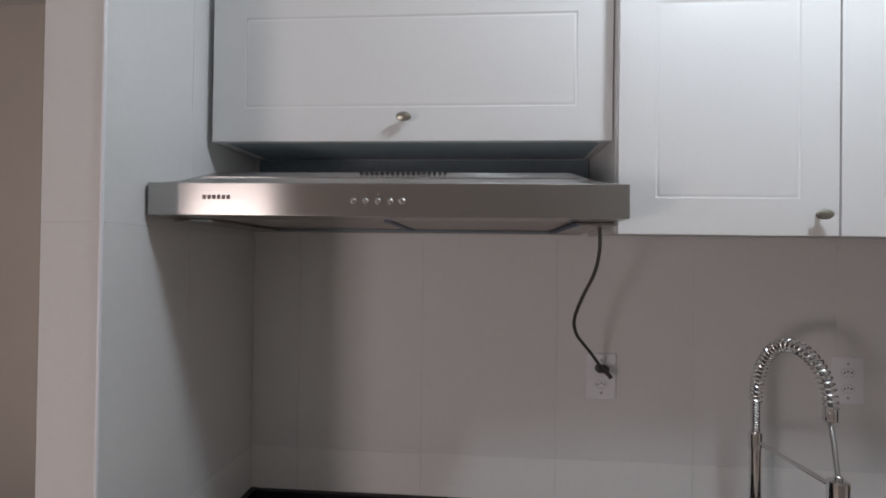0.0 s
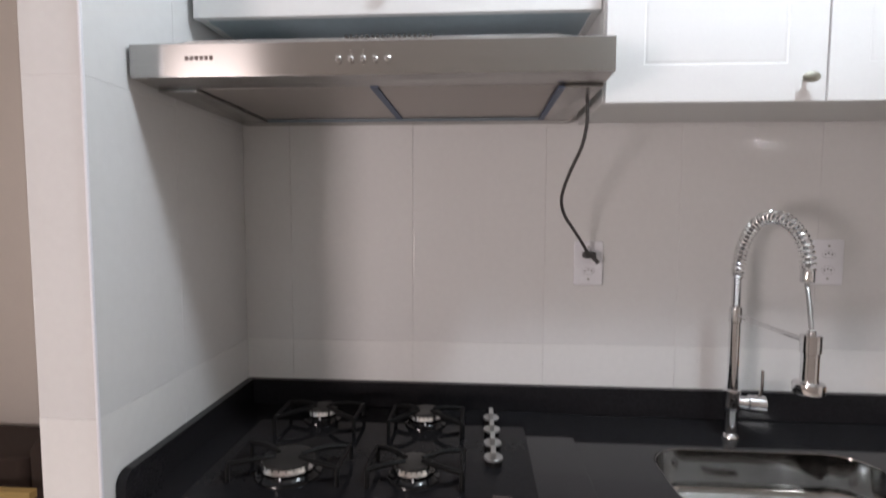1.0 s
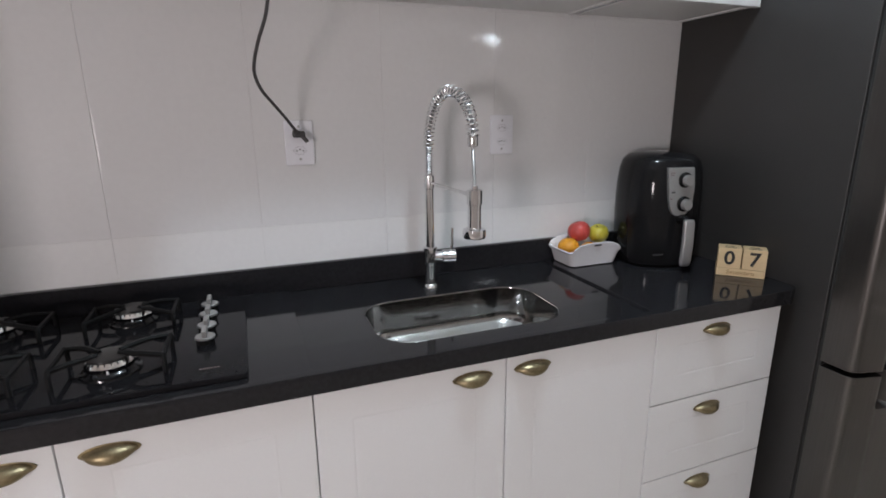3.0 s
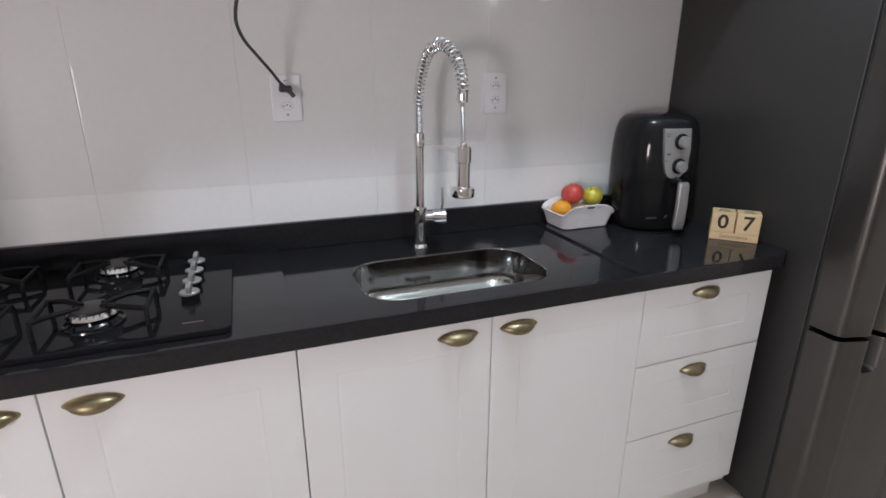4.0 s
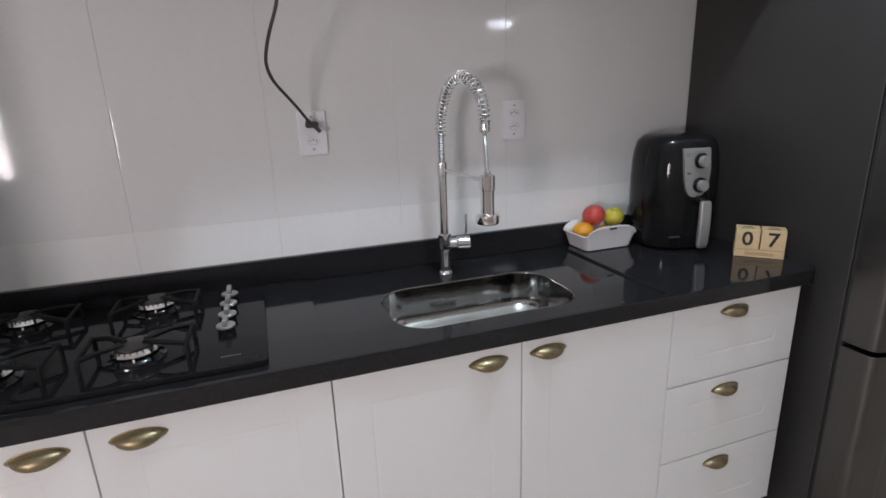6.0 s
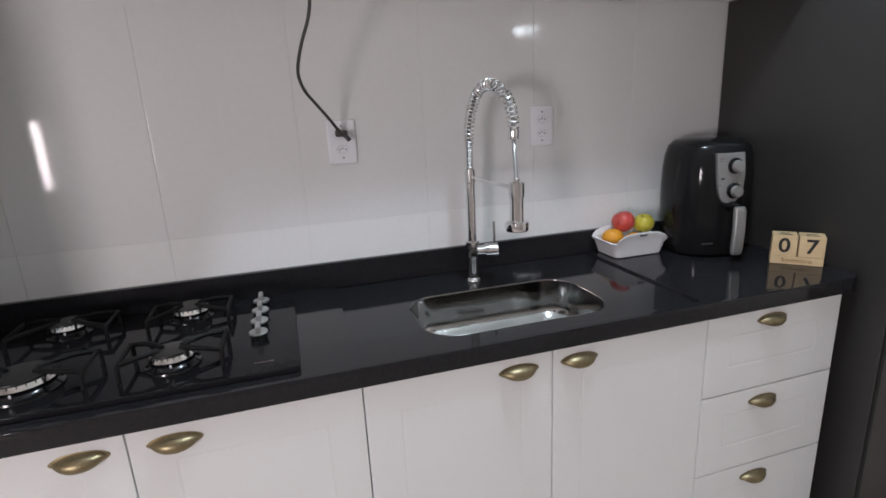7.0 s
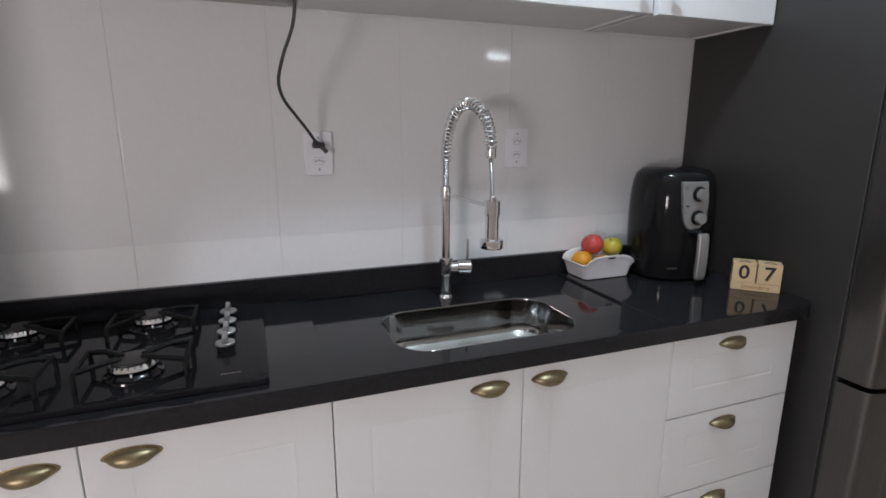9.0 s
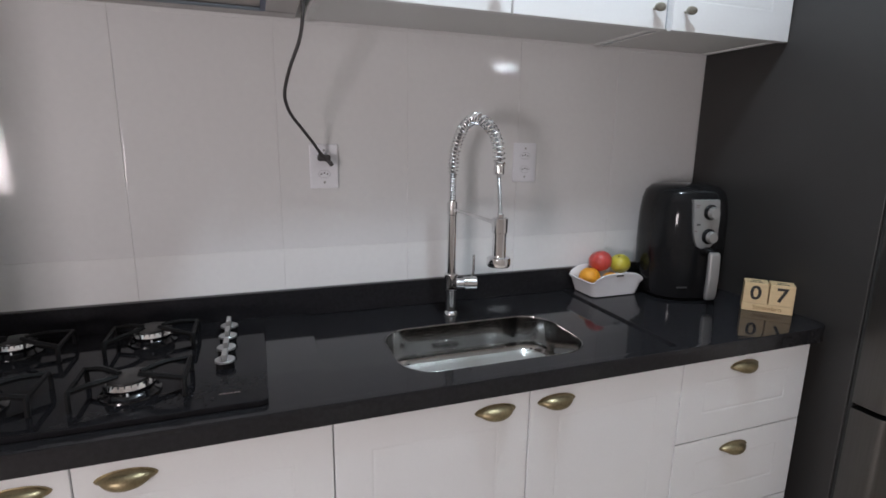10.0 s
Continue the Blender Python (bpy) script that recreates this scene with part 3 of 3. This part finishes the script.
    barrel.matrix_basis = Matrix.Translation((0, 0, 0.092)) @ Euler((0, radians(90), radians(-14))).to_matrix().to_4x4()
    part("lever", tube([Vector((0.058, -0.014, 0.104)), Vector((0.063, -0.016, 0.130)), Vector((0.063, -0.016, 0.178))], 0.0038, 10), CHROME, f)
    return f


spring_faucet()


# ---- gas cooktop ----
CX0, CY0, CX1, CY1, CZ = 0.130, -0.536, 0.817, -0.112, 0.9125


def gas_cooktop():
    hob = thing("gas_cooktop", "black glass four-burner gas cooktop with cast-iron grates", "cooktop")
    part("glass_top", slab(rounded(CX0, CY0, CX1, CY1, 0.012, 4), 0.9005, CZ, 0.003), GLASS, hob, "glossy black glass top")
    for bx, by, r in ((0.292, -0.145, 0.034), (0.305, -0.425, 0.054), (0.564, -0.152, 0.039), (0.568, -0.425, 0.039)):
        at = Matrix.Translation((bx, by, CZ))
        b = part("burner", lathe([(r + 0.015, 0.0003), (r + 0.014, 0.004), (r + 0.008, 0.006), (r + 0.003, 0.012), (r + 0.0045, 0.019), (r - 0.004, 0.021)], 36, at), CUP, hob, "black enamelled burner cup")
        part("burner_crown", lathe([(r - 0.003, 0.0203), (r + 0.005, 0.0206), (r + 0.006, 0.0215), (r + 0.001, 0.0305), (r - 0.003, 0.0315), (r - 0.006, 0.0315)], 40, at), ALLOY, b, "bright alloy flame crown")
        slots = bmesh.new()
        for k in range(24):
            a = 2 * math.pi * k / 24
            join(slots, box(r - 0.002, -0.0008, 0.0265, r + 0.0035, 0.0008, 0.0309), at @ pose(0, 0, 0, 0, 0, math.degrees(a)))
        part("flame_slots", slots, HOLE, b)
        part("burner_cap", lathe([(r - 0.0045, 0.0312), (r - 0.0005, 0.0318), (r - 0.001, 0.0345), (r - 0.006, 0.0362), (0.002, 0.0368)], 36, at), CAP, b, "black enamelled cap")
        spark = part("spark_pin", lathe([(0.0020, 0.013), (0.0020, 0.0175), (0.0012, 0.0190), (0.0005, 0.0192)], 10, at @ Matrix.Translation((0.004, -r - 0.0068, 0))), CERAMIC, b, "white ceramic spark pin")
    # a pan support over each burner: two arched side bars on legs, fingers running in from their corners
    up = CZ + 0.036
    for bx, by, r, x0, x1 in ((0.292, -0.145, 0.034, 0.195, 0.395), (0.305, -0.425, 0.054, 0.195, 0.420), (0.564, -0.152, 0.039, 0.482, 0.660), (0.568, -0.425, 0.039, 0.480, 0.668)):
        low, high = (by - 0.048, by + 0.066) if by < -0.3 else (by - 0.085, by + 0.028)
        sides = []
        for x in (x0, x1):
            sides.append(tube([(x, low, CZ + 0.0006), (x, low, up - 0.010), (x, low + 0.006, up - 0.002), (x, high - 0.006, up - 0.002), (x, high, up - 0.010), (x, high, CZ + 0.0006)], 0.0050, 6))
        grate = part("pan_support", sides[0], IRON, hob, "black cast-iron pan support")
        part("side_bar", sides[1], IRON, grate)
        for ex, ey in ((x0, low + 0.008), (x1, low + 0.008), (x0, high - 0.008), (x1, high - 0.008)):
            way = Vector((bx - ex, (by - ey) * 0.75, 0))
            tip = Vector((bx, by, up)) - way.normalized() * (r * 0.5)
            part("finger", tube([(ex, ey, up - 0.003), ((ex + tip.x) / 2, ey + (tip.y - ey) * 0.35, up + 0.002), tuple(tip)], 0.0058, 6, smooth_steps=3), IRON, grate)
    for y in (-0.140, -0.213, -0.286, -0.357):
        at = Matrix.Translation((0.733, y, CZ))
        k = part("knob", lathe([(0.0185, 0.0003), (0.0185, 0.011), (0.0175, 0.012), (0.002, 0.012)], 24, at), IRON, hob, "control knob with dark base")
        part("knob_disc", lathe([(0.0195, 0.012), (0.0205, 0.013), (0.0205, 0.0165), (0.0195, 0.0175), (0.002, 0.0178)], 28, at), SATIN, k, "satin silver disc")
        grip = box(-0.0055, -0.019, 0.0178, 0.0055, 0.019, 0.034, 0.002, 2)
        grip.transform(at)
        part("grip", grip, SATIN, k, "satin silver grip")
    for k in range(6):
        part("logo_bar", box(0.728 + 0.0065 * k, -0.490, CZ + 0.0002, 0.7330 + 0.0065 * k, -0.4860, CZ + 0.0006), GREY_PRINT, hob, "pale printed maker's mark")
    return hob


gas_cooktop()


# ---- wall sockets, plug and cord ----
def wall_socket(label, x, z, w, h, plugged):
    s = thing("wall_socket", label, "wall socket", "double wall sockets", pose(x, 0, z))
    bm = slab(rounded(-w / 2, -h / 2, w / 2, h / 2, 0.004, 3), 0, 0.0085, 0.003)
    bm.transform(Matrix.Rotation(radians(90), 4, "X"))
    part("plate", bm, PLASTIC, s, "white plastic cover plate")
    turn = Matrix.Rotation(radians(90), 4, "X")
    for zz in ((-0.021,) if plugged else (-0.021, 0.021)):
        # a grey hexagon paints the shadow line round the face
        part("shade_ring", lathe([(0.0166, 0), (0.0166, 0.00025), (0.001, 0.00025)], 6, Matrix.Translation((0, -0.0083, zz)) @ turn @ Matrix.Diagonal((1.12, 0.74, 1, 1))), SOCKET_SHADE, s, "flat grey ring painted as the shade round the socket face")
        face = part("socket_face", lathe([(0.0155, 0), (0.0155, 0.0008), (0.0147, 0.0012), (0.0138, 0.0004), (0.001, 0.0004)], 6, Matrix.Translation((0, -0.0083, zz)) @ turn @ Matrix.Diagonal((1.12, 0.72, 1, 1))), PLASTIC, s)
        for hx, hz in ((-0.0085, 0), (0, 0.003), (0.0085, 0)):
            part("contact_hole", lathe([(0.0021, 0), (0.0021, 0.0006), (0.0005, 0.0006)], 10, Matrix.Translation((hx, -0.0085, zz + hz)) @ turn), HOLE, face)
    for zz in (-0.044, 0.044):
        part("screw", lathe([(0.0034, 0), (0.0034, 0.0008), (0.0024, 0.0016), (0.0003, 0.0018)], 12, Matrix.Translation((0, -0.0083, zz)) @ turn), SATIN, s, "small grey screw head")
    return s


wall_socket("white double wall socket with the hood's plug in it", 0.999, 1.318, 0.078, 0.122, True)
wall_socket("white double wall socket beside the faucet", 1.627, 1.327, 0.080, 0.122, False)

cord = thing("power_cord", "dark grey power cord hanging from hood to socket", "power cord")
part("cable", tube([(0.930, -0.285, 1.7035), (0.932, -0.278, 1.655), (0.925, -0.262, 1.605), (0.905, -0.240, 1.552), (0.893, -0.216, 1.508), (0.893, -0.196, 1.480), (0.906, -0.165, 1.450), (0.932, -0.122, 1.420), (0.962, -0.074, 1.386), (0.985, -0.044, 1.356)], 0.0040, 10, smooth_steps=6), CORD, cord, "dark round cable")
plug = part("plug", box(-0.0165, -0.034, -0.0085, 0.0165, 0, 0.0085, 0.0055, 3), CORD, cord, "moulded dark plug")
plug.matrix_basis = Matrix.Translation((0.997, -0.0087, 1.342))
part("plug_neck", tube([(0.984, -0.041, 1.355), (0.990, -0.040, 1.349), (1.000, -0.036, 1.340)], 0.0062, 10), CORD, cord)
part("plug_tail", tube([(1.003, -0.036, 1.338), (1.012, -0.040, 1.329), (1.017, -0.040, 1.322)], 0.0058, 10), CORD, cord)


# ---- air fryer ----
def air_fryer():
    fry = thing("air_fryer", "glossy black air fryer with silver control panel and handle", "air fryer", m=pose(2.136, -0.162, 0.9005, 0, 0, -13) @ Matrix.Diagonal((0.905, 0.905, 1.012, 1)))
    n = 56

    def section(r, z, power=2.5):
        return [(r * math.copysign(abs(math.cos(t)) ** (2 / power), math.cos(t)), r * math.copysign(abs(math.sin(t)) ** (2 / power), math.sin(t)), z) for t in [2 * math.pi * k / n for k in range(n)]]

    low = [section(r, z) for r, z in ((0.118, 0.004), (0.127, 0.010), (0.134, 0.04), (0.138, 0.09), (0.1400, 0.1664))]
    up = [section(r, z) for r, z in ((0.1398, 0.1666), (0.1401, 0.1672), (0.140, 0.22), (0.138, 0.27), (0.133, 0.31), (0.124, 0.338), (0.106, 0.355), (0.07, 0.363), (0.02, 0.365))]
    part("lower_body", loft(low), FRYER, fry)
    part("upper_body", loft(up), FRYER, fry)
    part("foot_ring", loft([section(0.10, 0.0002), section(0.104, 0.005)]), SEAL, fry)
    # silver shield-shaped control panel, leaning back with the body
    shield = [(-0.048, 0.322), (0.048, 0.322), (0.049, 0.262), (0.047, 0.220), (0.040, 0.196), (0.026, 0.180), (0.009, 0.174), (-0.009, 0.174), (-0.024, 0.180), (-0.034, 0.196), (-0.041, 0.222), (-0.046, 0.262)]

    def lean(z):
        return -0.1440 + 0.16 * max(0.0, z - 0.262)

    panel = part("control_panel", loft([[(x * s, lean(z) - d, 0.248 + (z - 0.248) * s) for x, z in shield] for s, d in ((1.0, -0.016), (1.0, 0.0015), (0.975, 0.0035))]), PANEL, fry, "silver control panel")
    for z in (0.285, 0.212):
        at = Matrix.Translation((0.012, lean(z) - 0.0033, z)) @ Matrix.Rotation(radians(90), 4, "X")
        part("dial", lathe([(0.0235, 0), (0.0235, 0.005), (0.021, 0.007), (0.019, 0.013), (0.001, 0.013)], 28, at), FRYER, panel, "black dial")
        part("dial_cap", lathe([(0.0175, 0.0128), (0.0170, 0.028), (0.0155, 0.031), (0.001, 0.0315)], 28, at), SATIN, panel, "silver dial cap")
    part("indicator", box(-0.034, lean(0.248) - 0.0047, 0.2455, -0.022, lean(0.248) - 0.0030, 0.2505), HOLE, panel)
    for z, w in ((0.306, 0.016), (0.300, 0.012), (0.228, 0.010)):
        part("print_bar", box(-0.040, lean(z) - 0.0046, z - 0.0011, -0.040 + w, lean(z) - 0.0030, z + 0.0011), GREY_PRINT, panel)
    # basket handle
    part("handle", tube([(0.010, -0.135, 0.162), (0.010, -0.168, 0.166), (0.010, -0.194, 0.158)], 0.015, 12, smooth_steps=5), FRYER, fry, "black handle neck")
    part("handle_front", loft([[(0.010 + x, -0.200 + y + t, z) for x, y in rounded(-0.0195 * s, -0.010 * s, 0.0195 * s, 0.010 * s, 0.0075 * s, 4)] for z, s, t in ((0.024, 0.55, 0.008), (0.028, 0.85, 0.006), (0.042, 1.0, 0.004), (0.10, 1.0, 0.001), (0.158, 1.0, 0.004), (0.168, 0.9, 0.006), (0.171, 0.6, 0.007))]), SATIN, fry, "satin silver handle grip")
    for k in range(5):
        part("print_bar", box(-0.074 + 0.008 * k, -0.1355, 0.046, -0.0675 + 0.008 * k, -0.1325, 0.051), HOLE, fry)
    return fry


air_fryer()


# ---- fruit dish ----
def fruit_dish():
    dish = thing("fruit_dish", "white ceramic rectangular dish with slotted end grips", "dish", m=pose(1.905, -0.0945, 0.9005, 0, 0, 0) @ Matrix.Diagonal((1.05, 1.05, 1.03, 1)))

    # points along the grip ends so that they can rise in a gentle curve
    def dense(w, d, z, r, ear):
        pts, base = [], rounded(-w, -d, w, d, r, 5)
        for i, p in enumerate(base):
            q = base[(i + 1) % len(base)]
            pts.append(p)
            if math.dist(p, q) > 0.04:
                pts += [(p[0] + (q[0] - p[0]) * k / 8, p[1] + (q[1] - p[1]) * k / 8) for k in range(1, 8)]
        return [(x, y, z + (ear * max(0.0, 1 - (abs(x) / (w * 0.95)) ** 4) if abs(y) > d * 0.97 else 0.0)) for x, y in pts]

    prof = [(0.078, 0.050, 0.0, 0.016, 0), (0.083, 0.055, 0.003, 0.018, 0), (0.093, 0.0645, 0.041, 0.020, 0.020), (0.0985, 0.0690, 0.047, 0.022, 0.024), (0.1005, 0.0700, 0.051, 0.022, 0.026), (0.0985, 0.0685, 0.0535, 0.021, 0.026),
            (0.090, 0.0630, 0.050, 0.019, 0.024), (0.087, 0.0590, 0.041, 0.018, 0.016), (0.078, 0.050, 0.010, 0.015, 0), (0.068, 0.040, 0.006, 0.012, 0)]
    part("bowl", loft([dense(*p) for p in prof]), CERAMIC, dish)
    slot = box(-0.013, -0.0712, 0.0680, 0.013, -0.0685, 0.0735, 0.0009, 1)
    part("grip_slot", slot, HOLE, dish, "dark grip slot")
    return dish


fruit_dish()


def fruit(name, label, category, x, y, z, r, mat, dimple, tilt=0.0, squash=0.93):
    prof = [(0.002, -r * squash * (1 - 0.5 * dimple))]
    for k in range(1, 18):
        a = -math.pi / 2 + math.pi * k / 18
        prof.append((r * math.cos(a) * (1 + 0.05 * dimple * math.sin(a)), r * squash * math.sin(a) * (1 - dimple * 0.42 * math.exp(-((math.cos(a)) / 0.28) ** 2))))
    prof.append((0.002, r * squash * (1 - dimple * 0.5)))
    f = thing(name, label, category, "fruit in the dish", pose(x, y, z, tilt, tilt * 0.6, 40 * tilt))
    part("flesh", lathe(prof, 28), mat, f)
    part("stalk", tube([(0, 0, r * squash * (1 - 0.55 * dimple) - 0.001), (0.002, 0.001, r * squash * (1 - 0.3 * dimple) + 0.004)], 0.0013 if dimple else 0.002, 6), STALK, f)
    return f


fruit("orange", "ripe orange lying in the white dish", "orange", 1.852, -0.080, 0.9500, 0.0360, ORANGE, 0.08, 12)
fruit("orange", "ripe orange lying in the white dish", "orange", 1.912, -0.114, 0.9410, 0.0320, ORANGE, 0.08, -20)
fruit("apple", "red apple resting on the oranges", "apple", 1.902, -0.064, 0.9990, 0.0385, APPLE_RED, 0.5, 14)
fruit("apple", "yellow-green apple resting on an orange", "apple", 1.974, -0.076, 0.9880, 0.0345, APPLE_GREEN, 0.5, -16)


# ---- block calendar ----
def block_calendar():
    cal = thing("block_calendar", "pale wooden block calendar showing two digits and a month", "calendar", m=pose(2.191, -0.380, 0.9005, 0, 0, -46.5) @ Matrix.Diagonal((1.06, 1.06, 1.03, 1)))
    w, d = 0.124, 0.060
    part("base", box(0, 0, 0, w, d, 0.0235, 0.0015, 2), PINE, cal)
    part("back_rest", box(0, d - 0.006, 0.0240, w, d, 0.030, 0.001, 1), PINE, cal)
    for k, digit in enumerate("07"):
        x = 0.0635 * k + 0.0005
        c = part("cube", box(x, 0.0005, 0.0240, x + 0.060, d - 0.0065, 0.0845, 0.0015, 2), PINE, cal, "pale pine number block")
        letters("digit", digit, 0.058, Matrix.Translation((x + 0.030, 0.0002, 0.0535)) @ Matrix.Rotation(radians(90), 4, "X"), INK, c, 0.0012)
        part("print_bar", box(x + 0.014, 0.010, 0.0844, x + 0.046, 0.016, 0.0849), INK, c)
        part("print_bar", box(x + 0.018, 0.028, 0.0844, x + 0.042, 0.034, 0.0849), INK, c)
    letters("month", "Setembro", 0.018, Matrix.Translation((w / 2, -0.0001, 0.0125)) @ Matrix.Rotation(radians(90), 4, "X"), BURNT, cal)
    return cal


block_calendar()


# ---- refrigerator ----
def refrigerator():
    fr = thing("refrigerator", "tall graphite refrigerator with dark brushed steel doors", "refrigerator", m=pose(FRIDGE_X, 0, 0))
    w, top = 0.70, 1.92
    part("body", box(0, -0.636, 0.035, w, -0.005, top, 0.004, 3), FRIDGE_SIDE, fr, "graphite painted cabinet")
    for fx in (0.05, w - 0.05):
        for fy in (-0.55, -0.08):
            part("foot", lathe([(0.018, 0), (0.018, 0.01), (0.010, 0.012), (0.010, 0.037)], 14, Matrix.Translation((fx, fy, 0))), SEAL, fr)
    part("seal", box(0.008, -0.6475, 0.05, w - 0.008, -0.635, top - 0.01), SEAL, fr, "dark rubber door seal")
    # a rounded grip edge, a sunk grip channel beside it, then the gently bowed front
    edge = [(0.0, -0.648), (0.0, -0.714), (0.002, -0.724), (0.008, -0.733), (0.018, -0.738), (0.080, -0.754), (0.090, -0.755), (0.097, -0.751), (0.100, -0.743)]
    sunk = [(0.103, -0.716), (0.112, -0.711), (0.130, -0.712), (0.138, -0.722), (0.146, -0.752)]
    flush = [(0.103, -0.7555), (0.112, -0.757), (0.130, -0.7585), (0.138, -0.759), (0.146, -0.7595)]
    rest = [(0.152, -0.760), (0.25, -0.768), (0.40, -0.771), (0.55, -0.765), (w - 0.02, -0.752), (w - 0.006, -0.742), (w, -0.725), (w, -0.648)]
    even = [(0.097, -0.7548), (0.100, -0.7552)]

    def door_ring(z, eased, channel):
        prof = (edge if channel else edge[:-2] + even) + (sunk if channel else flush) + rest
        return [(x + (0.0015 if eased and x < 0.05 else 0), y + (0.0015 if eased else 0), z) for x, y in prof]

    part("fridge_door", loft([door_ring(z, e, True) for z, e in ((0.707, 1), (0.7095, 0), (top - 0.0025, 0), (top, 1))]), FRIDGE_DOOR, fr, "dark brushed steel door")
    part("freezer_door", loft([door_ring(z, e, c) for z, e, c in ((0.045, 1, False), (0.0475, 0, False), (0.590, 0, False), (0.600, 0, True), (0.6895, 0, True), (0.692, 1, True))]), FRIDGE_DOOR, fr, "dark brushed steel door")
    return fr


refrigerator()


# ---- lamps that the light comes from ----
def ceiling_lamp():
    lamp = thing("ceiling_lamp", "white ceiling rose with a short lamp holder", "lamp", m=pose(1.42, -0.88, 2.90))
    part("rose", lathe([(0.05, -0.0005), (0.05, -0.008), (0.03, -0.016), (0.002, -0.016)], 28), PLASTIC, lamp)
    part("lamp_holder", lathe([(0.018, -0.014), (0.020, -0.052), (0.022, -0.074), (0.016, -0.078)], 20), PLASTIC, lamp)
    return lamp


ceiling_lamp()

# ---- the space past the side wall ----
sofa = thing("sofa", "low dark brown upholstered sofa against the wall", "sofa", m=pose(-1.50, 0.84, 0))
part("seat", slab(rounded(-0.52, -0.19, 0.18, 0.19, 0.05, 6), 0.06, 0.345, 0.04), UPHOLSTERY, sofa)
part("armrest", slab(rounded(0.185, -0.19, 0.35, 0.19, 0.05, 6), 0.06, 0.43, 0.05), UPHOLSTERY, sofa)
for fx in (-0.46, 0.29):
    for fy in (-0.14, 0.14):
        part("foot", lathe([(0.02, 0), (0.026, 0.062)], 12, Matrix.Translation((fx, fy, 0))), STALK, sofa)
stand = thing("wooden_stand", "low yellow wooden stand with splayed legs before the sofa", "stand", m=pose(-1.40, 0.52, 0))
part("rail", box(-0.24, -0.020, 0.245, 0.24, 0.020, 0.283, 0.003, 2), OCHRE, stand)
for fx, way in ((-0.16, 1), (0.16, -1)):
    for fy in (-1, 1):
        part("leg", tube([(fx - 0.05 * way, 0.012 * fy, 0.246), (fx + 0.03 * way, 0.055 * fy, 0.0)], 0.016, 8), OCHRE, stand)


# ---- corner bead on the end of the side wall ----
bead = structure(tagged(part("corner_trim", tube([(0.0265, -0.5985, 0.0), (0.0265, -0.5985, 2.899)], 0.0035, 10), PLASTIC), "thin white corner bead on the tiled wall end", "corner trim"))

# ---- wall tiles, piece by piece ----
TILE_MESHES = {}


def tile_mesh(w, h, glaze):
    key = (round(w, 4), round(h, 4), glaze.name)
    if key not in TILE_MESHES:
        g, t = 0.0004, 0.0022
        rings = [[(a, d, a), (w - a, d, a), (w - a, d, h - a), (a, d, h - a)] for a, d in ((g, t), (g, 0.0007), (g + 0.0003, 0.0003), (g + 0.0009, 0.0))]
        TILE_MESHES[key] = mesh_of(loft(rings, close_first=False), glaze, True)
    return TILE_MESHES[key]


def worn_tile_mesh(w, h, low, high, soft):
    """A tile whose left edge is rounded over a few millimetres between two heights."""
    g, t = 0.0006, 0.0022
    rings = []
    for z, e in ((g, 0.0), (low - 0.03, 0.0), (low, 0.6), ((low + high) / 2, 1.0), (high, 0.6), (high + 0.03, 0.0), (h - g, 0.0)):
        e *= soft
        rings.append([(w - g, t, z), (w - g, 0.0, z), (g + 0.0013 + e, 0.0, z), (g + 0.0008 + e * 0.6, 0.0002, z), (g + 0.0004 + e * 0.25, 0.0005, z), (g, 0.0010, z), (g, t, z)])
    return mesh_of(loft(rings), TILE, True)


WORN = {(0.512, 1.088): (0.19, 0.31, 0.0045), (1.241, 1.088): (0.515, 0.55, 0.004)}


def lay_tiles(parent, cuts, rows, m, rng):
    """Tiles between the cuts along x and the rows along z, face at y = 0 towards -y."""
    for a, b in zip(cuts, cuts[1:]):
        for c, d in zip(rows, rows[1:]):
            low = c < 1.0
            worn = parent is wall_back and (a, c) in WORN
            me = worn_tile_mesh(b - a, d - c, *WORN[a, c]) if worn else tile_mesh(b - a, d - c, TILE_WHITE if low else TILE)
            lift = -0.0009 if low else 0.0
            place_in(new("tile", me), parent, m @ pose(a, lift + rng.uniform(-0.0002, 0.0001), c, rng.uniform(-0.02, 0.02), 0, rng.uniform(-0.03, 0.03)))


rng = random.Random(7)
ROWS_Z = [0.0, 0.488, 1.088, 1.688, 2.288, 2.90]
lay_tiles(wall_back, [0.026, 0.162, 0.512, 0.880, 1.241, 1.602, 1.963, 2.324, 2.685, 3.046, 3.398], ROWS_Z, Matrix.Identity(4), rng)
lay_tiles(wall_side, [0.0, 0.270, 0.598], ROWS_Z, pose(0.026, -0.598, 0, 0, 0, 90), rng)
lay_tiles(wall_side, [-0.085, 0.026], ROWS_Z, pose(0, -0.598, 0), rng)
